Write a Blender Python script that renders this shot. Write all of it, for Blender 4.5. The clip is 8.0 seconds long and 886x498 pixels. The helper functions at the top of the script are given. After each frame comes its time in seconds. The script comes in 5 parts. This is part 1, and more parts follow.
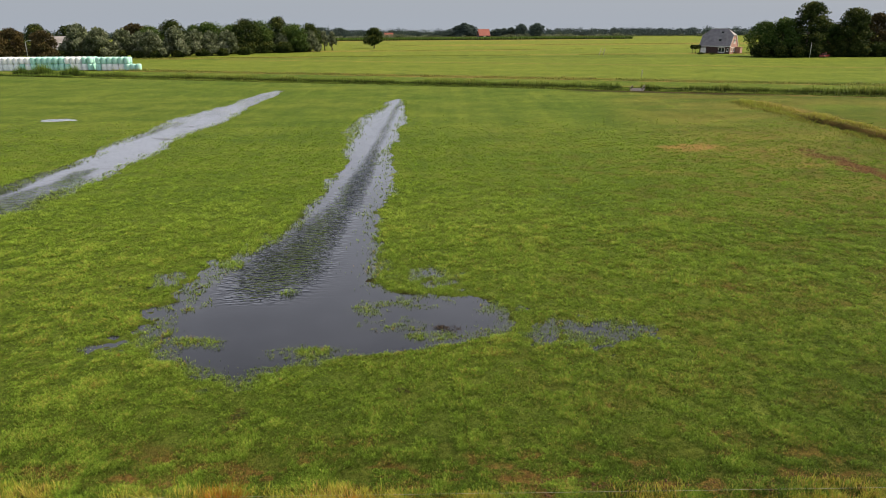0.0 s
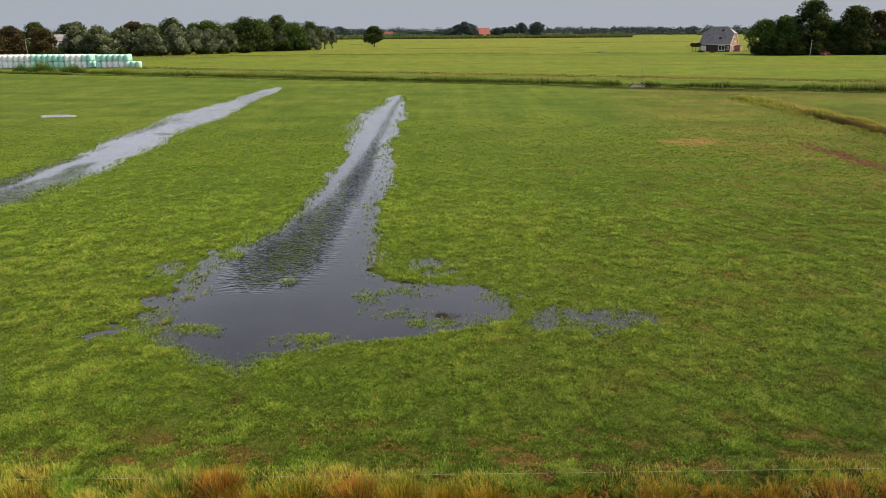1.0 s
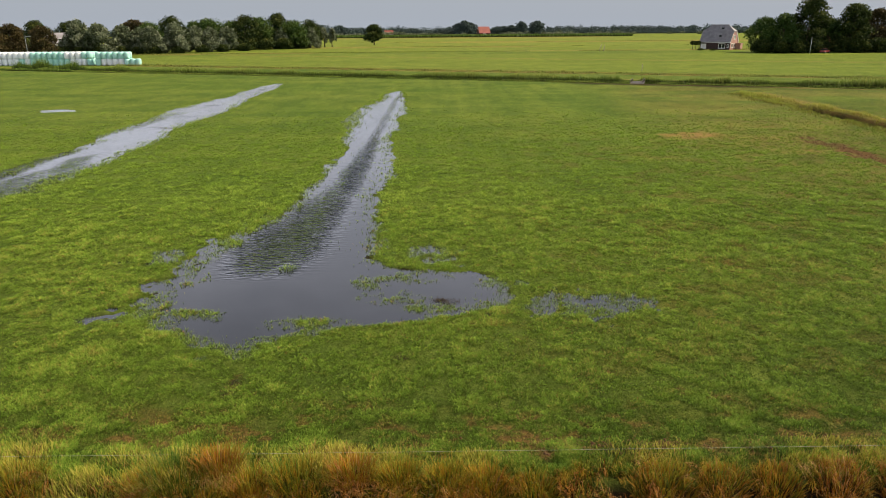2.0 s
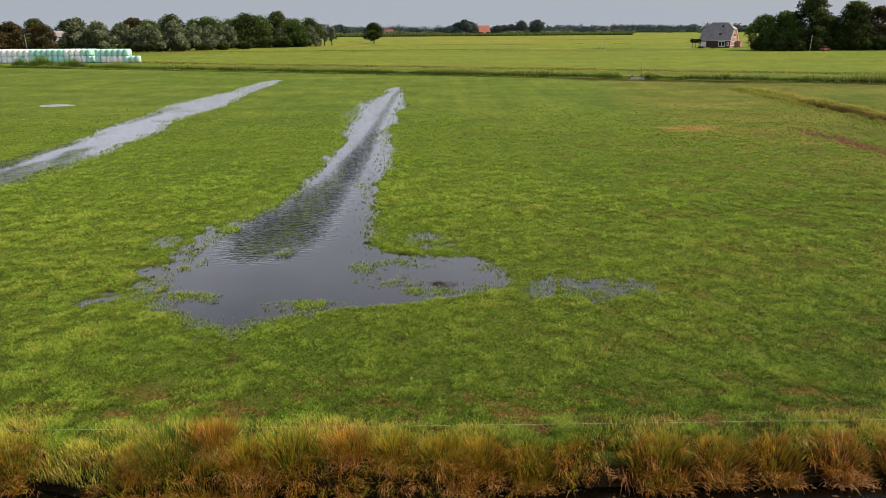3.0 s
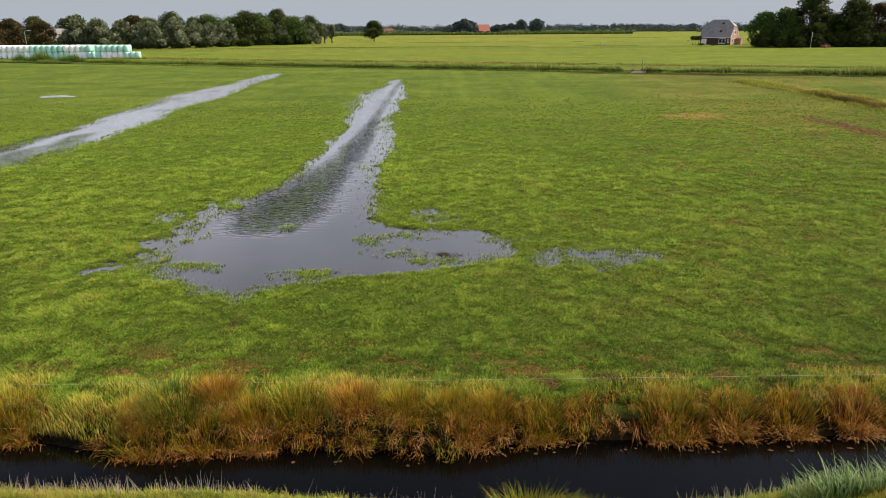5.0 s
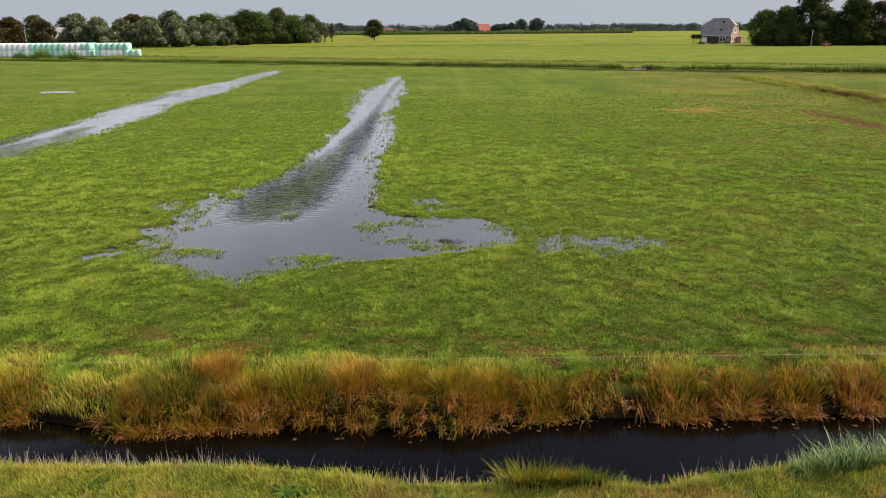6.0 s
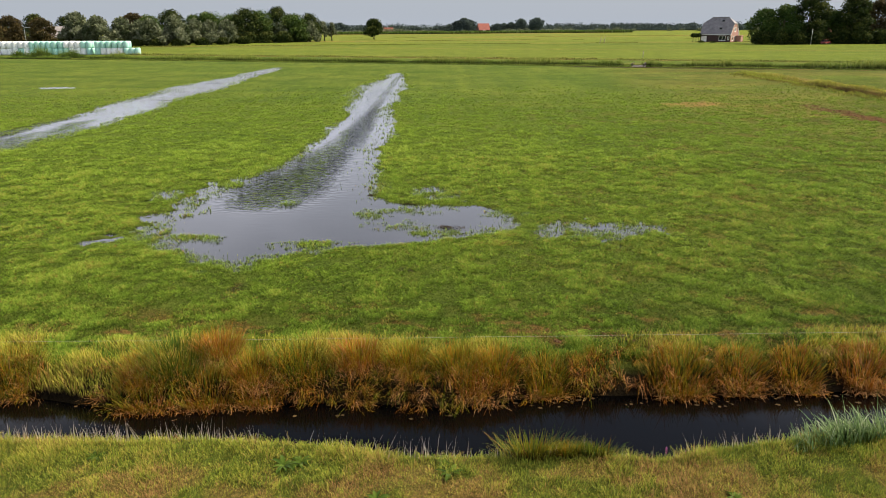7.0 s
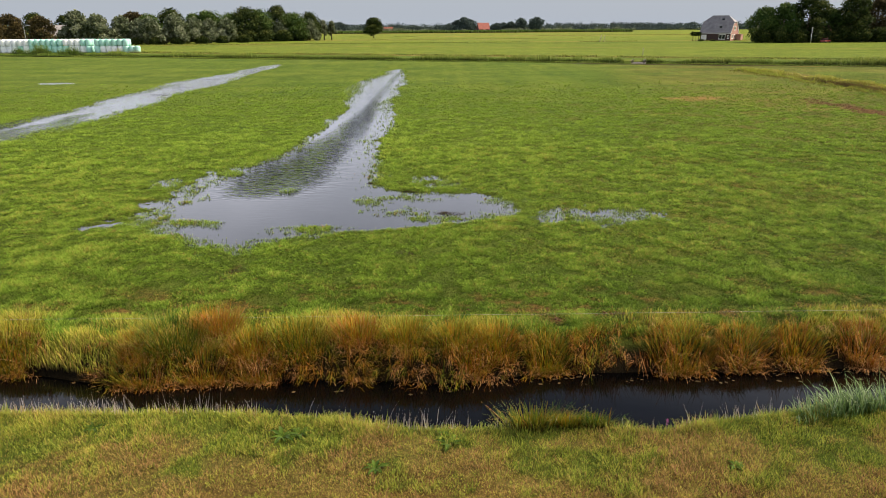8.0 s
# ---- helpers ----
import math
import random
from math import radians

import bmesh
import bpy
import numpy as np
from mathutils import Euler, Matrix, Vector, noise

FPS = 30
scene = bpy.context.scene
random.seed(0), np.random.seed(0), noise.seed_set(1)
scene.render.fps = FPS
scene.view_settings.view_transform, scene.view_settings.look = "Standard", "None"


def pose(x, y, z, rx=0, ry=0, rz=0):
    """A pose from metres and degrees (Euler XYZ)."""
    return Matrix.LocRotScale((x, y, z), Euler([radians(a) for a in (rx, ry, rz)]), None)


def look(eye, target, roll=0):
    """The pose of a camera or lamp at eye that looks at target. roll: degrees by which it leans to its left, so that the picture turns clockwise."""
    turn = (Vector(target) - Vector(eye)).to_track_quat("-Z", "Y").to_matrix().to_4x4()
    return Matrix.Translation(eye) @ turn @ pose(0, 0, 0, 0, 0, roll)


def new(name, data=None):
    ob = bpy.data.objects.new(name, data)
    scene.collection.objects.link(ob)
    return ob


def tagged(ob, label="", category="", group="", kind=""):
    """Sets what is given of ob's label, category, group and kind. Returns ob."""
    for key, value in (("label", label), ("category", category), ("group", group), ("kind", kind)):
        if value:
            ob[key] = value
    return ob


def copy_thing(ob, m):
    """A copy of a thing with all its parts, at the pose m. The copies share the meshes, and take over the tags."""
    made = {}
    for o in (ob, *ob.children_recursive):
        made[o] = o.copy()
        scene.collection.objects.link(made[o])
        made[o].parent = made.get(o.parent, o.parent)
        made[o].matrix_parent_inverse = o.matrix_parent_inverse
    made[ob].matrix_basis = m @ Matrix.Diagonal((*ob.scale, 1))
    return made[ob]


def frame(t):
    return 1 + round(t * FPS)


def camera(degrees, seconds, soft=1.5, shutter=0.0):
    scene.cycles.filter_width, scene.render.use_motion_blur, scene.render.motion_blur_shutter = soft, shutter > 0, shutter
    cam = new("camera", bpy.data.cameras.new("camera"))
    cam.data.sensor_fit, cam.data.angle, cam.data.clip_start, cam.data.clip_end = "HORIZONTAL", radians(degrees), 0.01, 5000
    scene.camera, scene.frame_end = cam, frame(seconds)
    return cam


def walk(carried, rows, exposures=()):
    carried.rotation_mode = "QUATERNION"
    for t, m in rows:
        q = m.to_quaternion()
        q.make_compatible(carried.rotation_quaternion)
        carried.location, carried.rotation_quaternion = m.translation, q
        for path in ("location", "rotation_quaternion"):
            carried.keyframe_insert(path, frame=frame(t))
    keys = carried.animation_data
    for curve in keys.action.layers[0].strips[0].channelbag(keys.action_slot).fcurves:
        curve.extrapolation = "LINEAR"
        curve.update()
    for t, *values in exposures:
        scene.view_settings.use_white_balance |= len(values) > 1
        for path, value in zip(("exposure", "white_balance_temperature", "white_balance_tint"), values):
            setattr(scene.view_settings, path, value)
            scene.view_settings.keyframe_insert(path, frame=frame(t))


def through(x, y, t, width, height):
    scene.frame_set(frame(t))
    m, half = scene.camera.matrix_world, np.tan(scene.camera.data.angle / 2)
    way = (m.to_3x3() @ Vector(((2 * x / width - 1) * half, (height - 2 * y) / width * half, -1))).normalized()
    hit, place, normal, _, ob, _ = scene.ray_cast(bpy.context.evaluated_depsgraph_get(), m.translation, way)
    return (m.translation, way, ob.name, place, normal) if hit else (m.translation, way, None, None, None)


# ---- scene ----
# Camera: a drone that sinks straight down over a ditch, looking over a wet meadow.
cam = camera(65.45, 8.0, soft=0.95)
LEAN = -0.4
ROWS = [
    (0.0, 0.0, 0.0, 12.2, -18.1, 0.0),
    (0.5, 0.001, -0.074, 11.923, -18.127, 0.005),
    (1.0, -0.002, -0.125, 11.706, -18.151, 0.009),
    (1.5, 0.0, -0.207, 11.436, -18.173, 0.009),
    (3.0, 0.126, -0.417, 10.427, -18.206, 0.018),
    (3.5, 0.085, -0.459, 10.063, -18.205, 0.006),
    (4.0, 0.001, -0.482, 9.759, -18.196, -0.005),
    (4.5, -0.06, -0.53, 9.444, -18.178, -0.009),
    (6.0, -0.163, -0.655, 8.594, -18.168, -0.004),
    (6.5, -0.185, -0.708, 8.261, -18.15, -0.017),
    (7.0, -0.196, -0.743, 8.02, -18.15, -0.028),
    (7.5, -0.205, -0.793, 7.69, -18.153, -0.036),
    (8.0, -0.194, -0.844, 7.446, -18.148, -0.04),
]
walk(cam, [(t, pose(x, y, z, 0, 0, yaw) @ pose(0, 0, 0, 90 + pitch) @ pose(0, 0, 0, 0, 0, LEAN))
           for t, x, y, z, pitch, yaw in ROWS], exposures=[(0.0, 0.14, 6900, 10), (8.0, 0.36, 6900, 10)])

# ---- daylight ----
SUN_TURN, SUN_HEIGHT = 80.0, 46.0          # degrees clockwise from +y, degrees above the horizon
world = bpy.data.worlds.new("sky")
scene.world = world
world.use_nodes = True
wn, wl = world.node_tree.nodes, world.node_tree.links
wn.clear()
sky = wn.new("ShaderNodeTexSky")
sky.sky_type, sky.sun_disc = "NISHITA", False
sky.sun_elevation, sky.sun_rotation = radians(SUN_HEIGHT), radians(SUN_TURN)
sky.air_density, sky.dust_density, sky.ozone_density = 1.0, 2.0, 2.0
# broken white cloud: thin in the haze at the horizon, thick low in the sky, with blue gaps higher up
place = wn.new("ShaderNodeTexCoord")
split = wn.new("ShaderNodeSeparateXYZ")
layer = wn.new("ShaderNodeValToRGB")
stops = layer.color_ramp.elements
stops[0].position, stops[1].position = 0.03, 1.0
for p, v in ((0.085, 0.6), (0.16, 0.95), (0.30, 0.95), (0.44, 0.78), (0.50, 0.08)):
    stops.new(p).color = (v, v, v, 1)
stops[0].color, stops[len(stops) - 1].color = (0, 0, 0, 1), (0.05, 0.05, 0.05, 1)
cloud = wn.new("ShaderNodeTexNoise")
cloud.inputs["Scale"].default_value, cloud.inputs["Detail"].default_value = 3.2, 6
puff = wn.new("ShaderNodeMapRange")
puff.inputs[1].default_value, puff.inputs[2].default_value = 0.36, 0.62
puff.inputs[3].default_value, puff.inputs[4].default_value = 0.66, 1.0
cover = wn.new("ShaderNodeMath")
cover.operation = "MULTIPLY"
haze = wn.new("ShaderNodeMix")
haze.data_type = "RGBA"
veil = wn.new("ShaderNodeMapRange")
veil.inputs[1].default_value, veil.inputs[2].default_value = 0.0, 0.35
veil.inputs[3].default_value, veil.inputs[4].default_value = 0.92, 0.12
haze.inputs[7].default_value = (4.0, 4.55, 5.5, 1)
white = wn.new("ShaderNodeMix")
white.data_type = "RGBA"
white.inputs[7].default_value = (12.8, 13.6, 16.2, 1)
background = wn.new("ShaderNodeBackground")
background.inputs[1].default_value = 0.09
world_out = wn.new("ShaderNodeOutputWorld")
wl.new(place.outputs["Generated"], split.inputs[0])
wl.new(place.outputs["Generated"], cloud.inputs["Vector"])
wl.new(split.outputs["Z"], layer.inputs[0])
wl.new(cloud.outputs["Fac"], puff.inputs[0])
wl.new(layer.outputs[0], cover.inputs[0])
wl.new(puff.outputs[0], cover.inputs[1])
wl.new(split.outputs["Z"], veil.inputs[0])
wl.new(veil.outputs[0], haze.inputs[0])
wl.new(sky.outputs[0], haze.inputs[6])
wl.new(haze.outputs[2], white.inputs[6])
wl.new(cover.outputs[0], white.inputs[0])
wl.new(white.outputs[2], background.inputs[0])
wl.new(background.outputs[0], world_out.inputs[0])

sun = new("sun", bpy.data.lights.new("sun", "SUN"))
sun.data.energy, sun.data.angle, sun.data.color = 6.0, radians(0.6), (1.0, 0.90, 0.72)
_a, _e = radians(SUN_TURN), radians(SUN_HEIGHT)
sun.matrix_world = look((60 * math.sin(_a) * math.cos(_e), 60 * math.cos(_a) * math.cos(_e), 60 * math.sin(_e)), (0, 0, 0))

# ---- small tools ----
RNG = np.random.default_rng(7)


def lattice(ix, iy, seed):
    """A repeatable random number in 0..1 for whole numbers ix, iy."""
    v = np.sin(ix * 127.1 + iy * 311.7 + seed * 74.7) * 43758.5453
    return v - np.floor(v)


def wobble(x, y, size, seed=0):
    """Smooth noise in -1..1 with bumps about size metres across."""
    x, y = np.asarray(x, float) / size, np.asarray(y, float) / size
    ix, iy = np.floor(x), np.floor(y)
    fx, fy = x - ix, y - iy
    fx, fy = fx * fx * (3 - 2 * fx), fy * fy * (3 - 2 * fy)
    a = lattice(ix, iy, seed) * (1 - fx) + lattice(ix + 1, iy, seed) * fx
    b = lattice(ix, iy + 1, seed) * (1 - fx) + lattice(ix + 1, iy + 1, seed) * fx
    return (a * (1 - fy) + b * fy) * 2 - 1


def fractal(x, y, size, seed=0, octaves=3):
    return sum(wobble(x, y, size / 2 ** k, seed + 13 * k) * 0.55 ** k for k in range(octaves))


def ease(v):
    v = np.clip(v, 0, 1)
    return v * v * (3 - 2 * v)


def mesh_from(name, verts, tris, **values):
    """A mesh from arrays of corners and triangles, with float values for each corner."""
    me = bpy.data.meshes.new(name)
    verts, tris = np.asarray(verts, np.float32), np.asarray(tris, np.int32)
    me.vertices.add(len(verts))
    me.vertices.foreach_set("co", verts.ravel())
    me.loops.add(tris.size)
    me.loops.foreach_set("vertex_index", tris.ravel())
    me.polygons.add(len(tris))
    side = tris.shape[1]
    me.polygons.foreach_set("loop_start", np.arange(0, tris.size, side, dtype=np.int32))
    for key, v in values.items():
        me.attributes.new(key, "FLOAT", "POINT").data.foreach_set("value", np.asarray(v, np.float32).ravel())
    me.update(calc_edges=True)
    return me


def smooth(me):
    me.polygons.foreach_set("use_smooth", np.ones(len(me.polygons), bool))
    return me


def place_mesh(name, me, material, parent=None, label=""):
    ob = new(name, me)
    me.materials.append(material)
    if parent is not None:
        ob.parent = parent
    return tagged(ob, label)


def part(name, bm, material, parent=None, label=""):
    """Links a bmesh as one mesh object under a thing or a part."""
    me = bpy.data.meshes.new(name)
    bm.to_mesh(me)
    bm.free()
    return place_mesh(name, me, material, parent, label)


def box(bm, x0, x1, y0, y1, z0, z1, bevel=0.0):
    made = bmesh.ops.create_cube(bm, size=1.0, matrix=Matrix.LocRotScale(
        ((x0 + x1) / 2, (y0 + y1) / 2, (z0 + z1) / 2), None, (x1 - x0, y1 - y0, z1 - z0)))
    if bevel:
        edges = list({e for v in made["verts"] for e in v.link_edges})
        bmesh.ops.bevel(bm, geom=edges, offset=bevel, segments=1, affect="EDGES")
    return bm


def tube(points, radii, sides=8):
    """Corners and triangles of a tapered tube along points."""
    points = [Vector(p) for p in points]
    verts, tris = [], []
    for i, p in enumerate(points):
        way = (points[min(i + 1, len(points) - 1)] - points[max(i - 1, 0)]).normalized()
        a = way.orthogonal().normalized()
        b = way.cross(a)
        for k in range(sides):
            w = 2 * math.pi * k / sides
            verts.append(p + float(radii[i]) * (math.cos(w) * a + math.sin(w) * b))
    for i in range(len(points) - 1):
        for k in range(sides):
            p, q = i * sides + k, i * sides + (k + 1) % sides
            tris += [(p, q, q + sides), (p, q + sides, p + sides)]
    n = len(verts)
    verts += [points[0], points[-1]]
    for k in range(sides):
        tris += [(n, (k + 1) % sides, k), (n + 1, n - sides + k, n - sides + (k + 1) % sides)]
    return [tuple(v) for v in verts], tris


def join(pieces):
    """Several (verts, tris) joined into one."""
    verts, tris, n = [], [], 0
    for v, t in pieces:
        verts.append(np.asarray(v, float))
        tris.append(np.asarray(t, int) + n)
        n += len(v)
    return np.concatenate(verts), np.concatenate(tris)


def blades(base, height, width, turn, lean, droop=0.0, steps=2):
    """Grass blades: narrow tapering strips that rise from base, bend towards turn (radians) and droop.
    Returns corners, triangles and, for each corner, how far along its blade it sits."""
    base = np.asarray(base, float)
    n = len(base)
    height, width, turn, lean, droop = (np.broadcast_to(np.asarray(v, float), (n,)) for v in (height, width, turn, lean, droop))
    out = np.stack([np.cos(turn), np.sin(turn), np.zeros(n)], 1)
    face = turn + np.pi / 2 + RNG.uniform(-0.7, 0.7, n)
    side = np.stack([np.cos(face), np.sin(face), np.zeros(n)], 1)
    per = 2 * steps + 1
    verts, along = np.zeros((n, per, 3)), np.zeros((n, per))
    for k in range(steps + 1):
        t = k / steps
        mid = base + out * (height * lean * t ** 1.5)[:, None]
        mid[:, 2] += height * (t - droop * t ** 2.2)
        half = (width * 0.5 * (1 - t ** 1.6))[:, None]
        if k < steps:
            verts[:, 2 * k], verts[:, 2 * k + 1] = mid - side * half, mid + side * half
            along[:, 2 * k] = along[:, 2 * k + 1] = t
        else:
            verts[:, 2 * k], along[:, 2 * k] = mid, 1
    tri = []
    for k in range(steps - 1):
        a = 2 * k
        tri += [(a, a + 1, a + 3), (a, a + 3, a + 2)]
    tri.append((per - 3, per - 2, per - 1))
    tris = (np.arange(n) * per)[:, None, None] + np.array(tri)[None]
    return verts.reshape(-1, 3), tris.reshape(-1, 3), along.ravel(), per


# ---- materials ----
def material(name, rough=0.7, metal=0.0, spec=0.5):
    m = bpy.data.materials.new(name)
    m.use_nodes = True
    b = m.node_tree.nodes["Principled BSDF"]
    b.inputs["Roughness"].default_value, b.inputs["Metallic"].default_value = rough, metal
    b.inputs["Specular IOR Level"].default_value = spec
    return m, m.node_tree.nodes, m.node_tree.links, b


def ramp(nodes, stops):
    r = nodes.new("ShaderNodeValToRGB")
    el = r.color_ramp.elements
    while len(el) < len(stops):
        el.new(0.5)
    for e, (p, c) in zip(el, stops):
        e.position, e.color = p, (*c, 1)
    return r


def noise_node(nodes, links, scale, detail=4, coord="Object", rough=0.6, squash=None):
    tc = nodes.new("ShaderNodeTexCoord")
    n = nodes.new("ShaderNodeTexNoise")
    n.inputs["Scale"].default_value, n.inputs["Detail"].default_value = scale, detail
    n.inputs["Roughness"].default_value = rough
    if squash:
        mp = nodes.new("ShaderNodeMapping")
        mp.inputs["Scale"].default_value = squash
        links.new(tc.outputs[coord], mp.inputs["Vector"])
        links.new(mp.outputs[0], n.inputs["Vector"])
    else:
        links.new(tc.outputs[coord], n.inputs["Vector"])
    return n


def mix_colour(nodes, links, factor, a, b, how="MIX"):
    m = nodes.new("ShaderNodeMix")
    m.data_type, m.blend_type = "RGBA", how
    for socket, v in ((m.inputs[0], factor), (m.inputs[6], a), (m.inputs[7], b)):
        if isinstance(v, (int, float)):
            socket.default_value = v
        elif isinstance(v, tuple):
            socket.default_value = (*v, 1)
        else:
            links.new(v, socket)
    return m.outputs[2]


def bump(nodes, links, b, height, strength=0.4, distance=0.05):
    n = nodes.new("ShaderNodeBump")
    n.inputs["Strength"].default_value, n.inputs["Distance"].default_value = strength, distance
    links.new(height, n.inputs["Height"])
    links.new(n.outputs[0], b.inputs["Normal"])


def plain(name, colour, rough=0.7, metal=0.0, scale=4.0, vary=0.25, relief=0.15):
    """A painted or natural surface: one colour with stains at two sizes and a fine relief."""
    m, nodes, links, b = material(name, rough, metal)
    n1, n2 = noise_node(nodes, links, scale), noise_node(nodes, links, scale * 9, 3)
    dark = tuple(c * (1 - vary) for c in colour)
    light = tuple(min(1, c * (1 + vary * 0.6)) for c in colour)
    r = ramp(nodes, [(0.3, dark), (0.7, light)])
    links.new(n1.outputs["Fac"], r.inputs[0])
    c = mix_colour(nodes, links, 0.35, r.outputs[0], n2.outputs["Fac"], "OVERLAY")
    links.new(c, b.inputs["Base Color"])
    bump(nodes, links, b, n2.outputs["Fac"], relief, 0.02)
    return m


def leafy(name, stops, root_shade=None, through=0.25, rough=0.6, spec=0.06, sward=0.0, full=0.75):
    """Leaves and grass: colour by the tone stored on each leaf, dark bases with painted shade, and light that shines
    through.
    """
    m, nodes, links, b = material(name, rough, 0.0, spec)
    at = nodes.new("ShaderNodeAttribute")
    at.attribute_name = "tone"
    r = ramp(nodes, stops)
    links.new(at.outputs["Fac"], r.inputs[0])
    colour = r.outputs[0]
    # dead brown blade bases, darkened further for the shade deep in the sward
    if root_shade:
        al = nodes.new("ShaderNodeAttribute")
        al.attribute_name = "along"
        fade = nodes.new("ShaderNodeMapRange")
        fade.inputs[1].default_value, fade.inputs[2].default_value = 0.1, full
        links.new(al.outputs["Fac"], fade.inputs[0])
        colour = mix_colour(nodes, links, fade.outputs[0], root_shade, colour)
    links.new(colour, b.inputs["Base Color"])
    # a sward scatters light as a whole, so each blade is shaded partly as if it lay in the sward
    geo, up = nodes.new("ShaderNodeNewGeometry"), nodes.new("ShaderNodeMix")
    up.data_type = "VECTOR"
    up.inputs[0].default_value = sward
    up.inputs[5].default_value = (0, 0, 1)
    links.new(geo.outputs["Normal"], up.inputs[4])
    if sward:
        links.new(up.outputs[1], b.inputs["Normal"])
    t = nodes.new("ShaderNodeBsdfTranslucent")
    links.new(colour, t.inputs[0])
    mx = nodes.new("ShaderNodeMixShader")
    mx.inputs[0].default_value = through
    links.new(b.outputs[0], mx.inputs[1])
    links.new(t.outputs[0], mx.inputs[2])
    links.new(mx.outputs[0], nodes["Material Output"].inputs["Surface"])
    return m


def ground_material():
    m, nodes, links, b = material("meadow_soil", 0.95, 0.0, 0.03)
    big, mid = noise_node(nodes, links, 0.035, 5), noise_node(nodes, links, 1.3, 8, rough=0.75)
    fine, row = noise_node(nodes, links, 7.0, 5, rough=0.75), noise_node(nodes, links, 0.5, 3, squash=(1.0, 0.05, 1.0))
    g = ramp(nodes, [(0.25, (0.060, 0.092, 0.017)), (0.5, (0.094, 0.133, 0.026)), (0.78, (0.142, 0.180, 0.038))])
    links.new(mid.outputs["Fac"], g.inputs[0])
    tint = ramp(nodes, [(0.35, (0.82, 0.92, 0.80)), (0.65, (1.12, 1.05, 1.05))])
    links.new(big.outputs["Fac"], tint.inputs[0])
    c = mix_colour(nodes, links, 0.8, g.outputs[0], tint.outputs[0], "MULTIPLY")
    stripe = ramp(nodes, [(0.35, (0.8, 0.86, 0.8)), (0.65, (1.15, 1.1, 1.0))])
    links.new(row.outputs["Fac"], stripe.inputs[0])
    c = mix_colour(nodes, links, 0.6, c, stripe.outputs[0], "MULTIPLY")
    speck = ramp(nodes, [(0.34, (0.35, 0.40, 0.35)), (0.5, (1, 1, 1)), (0.7, (1.35, 1.3, 1.2))])
    links.new(fine.outputs["Fac"], speck.inputs[0])
    c = mix_colour(nodes, links, 0.75, c, speck.outputs[0], "MULTIPLY")
    mat_grain = noise_node(nodes, links, 34.0, 4, rough=0.8)
    grain = ramp(nodes, [(0.38, (0.30, 0.30, 0.28)), (0.5, (0.95, 0.95, 0.95)), (0.64, (1.6, 1.5, 1.3))])
    links.new(mat_grain.outputs["Fac"], grain.inputs[0])
    for key, pair in (("pale", ((0.110, 0.150, 0.022), (0.174, 0.200, 0.038))), ("dry", ((0.15, 0.085, 0.034), (0.34, 0.205, 0.09))),
                      ("thatch_shade", ((0.026, 0.032, 0.008), (0.090, 0.092, 0.020))), ("soil", ((0.036, 0.020, 0.009), (0.150, 0.078, 0.030))), ("mud", ((0.008, 0.006, 0.004), (0.026, 0.018, 0.010)))):
        at = nodes.new("ShaderNodeAttribute")
        at.attribute_name = key
        rr = ramp(nodes, [(0.3, pair[0]), (0.7, pair[1])])
        links.new((fine if key != "pale" else mid).outputs["Fac"], rr.inputs[0])
        c = mix_colour(nodes, links, at.outputs["Fac"], c, rr.outputs[0])
    # broad mottling: lusher and thinner turf in patches some metres across
    patch, streak = noise_node(nodes, links, 0.16, 7, rough=0.72), noise_node(nodes, links, 0.05, 6, squash=(0.35, 2.2, 1.0), rough=0.7)
    for source, much, lo, hi in ((patch, 0.85, (0.62, 0.74, 0.62), (1.3, 1.2, 1.15)), (streak, 0.7, (0.72, 0.82, 0.75), (1.25, 1.14, 1.1))):
        rr = ramp(nodes, [(0.33, lo), (0.67, hi)])
        links.new(source.outputs["Fac"], rr.inputs[0])
        c = mix_colour(nodes, links, much, c, rr.outputs[0], "MULTIPLY")
    c = mix_colour(nodes, links, 0.8, c, grain.outputs[0], "MULTIPLY")
    links.new(c, b.inputs["Base Color"])
    bump(nodes, links, b, fine.outputs["Fac"], 0.9, 0.08)
    return m


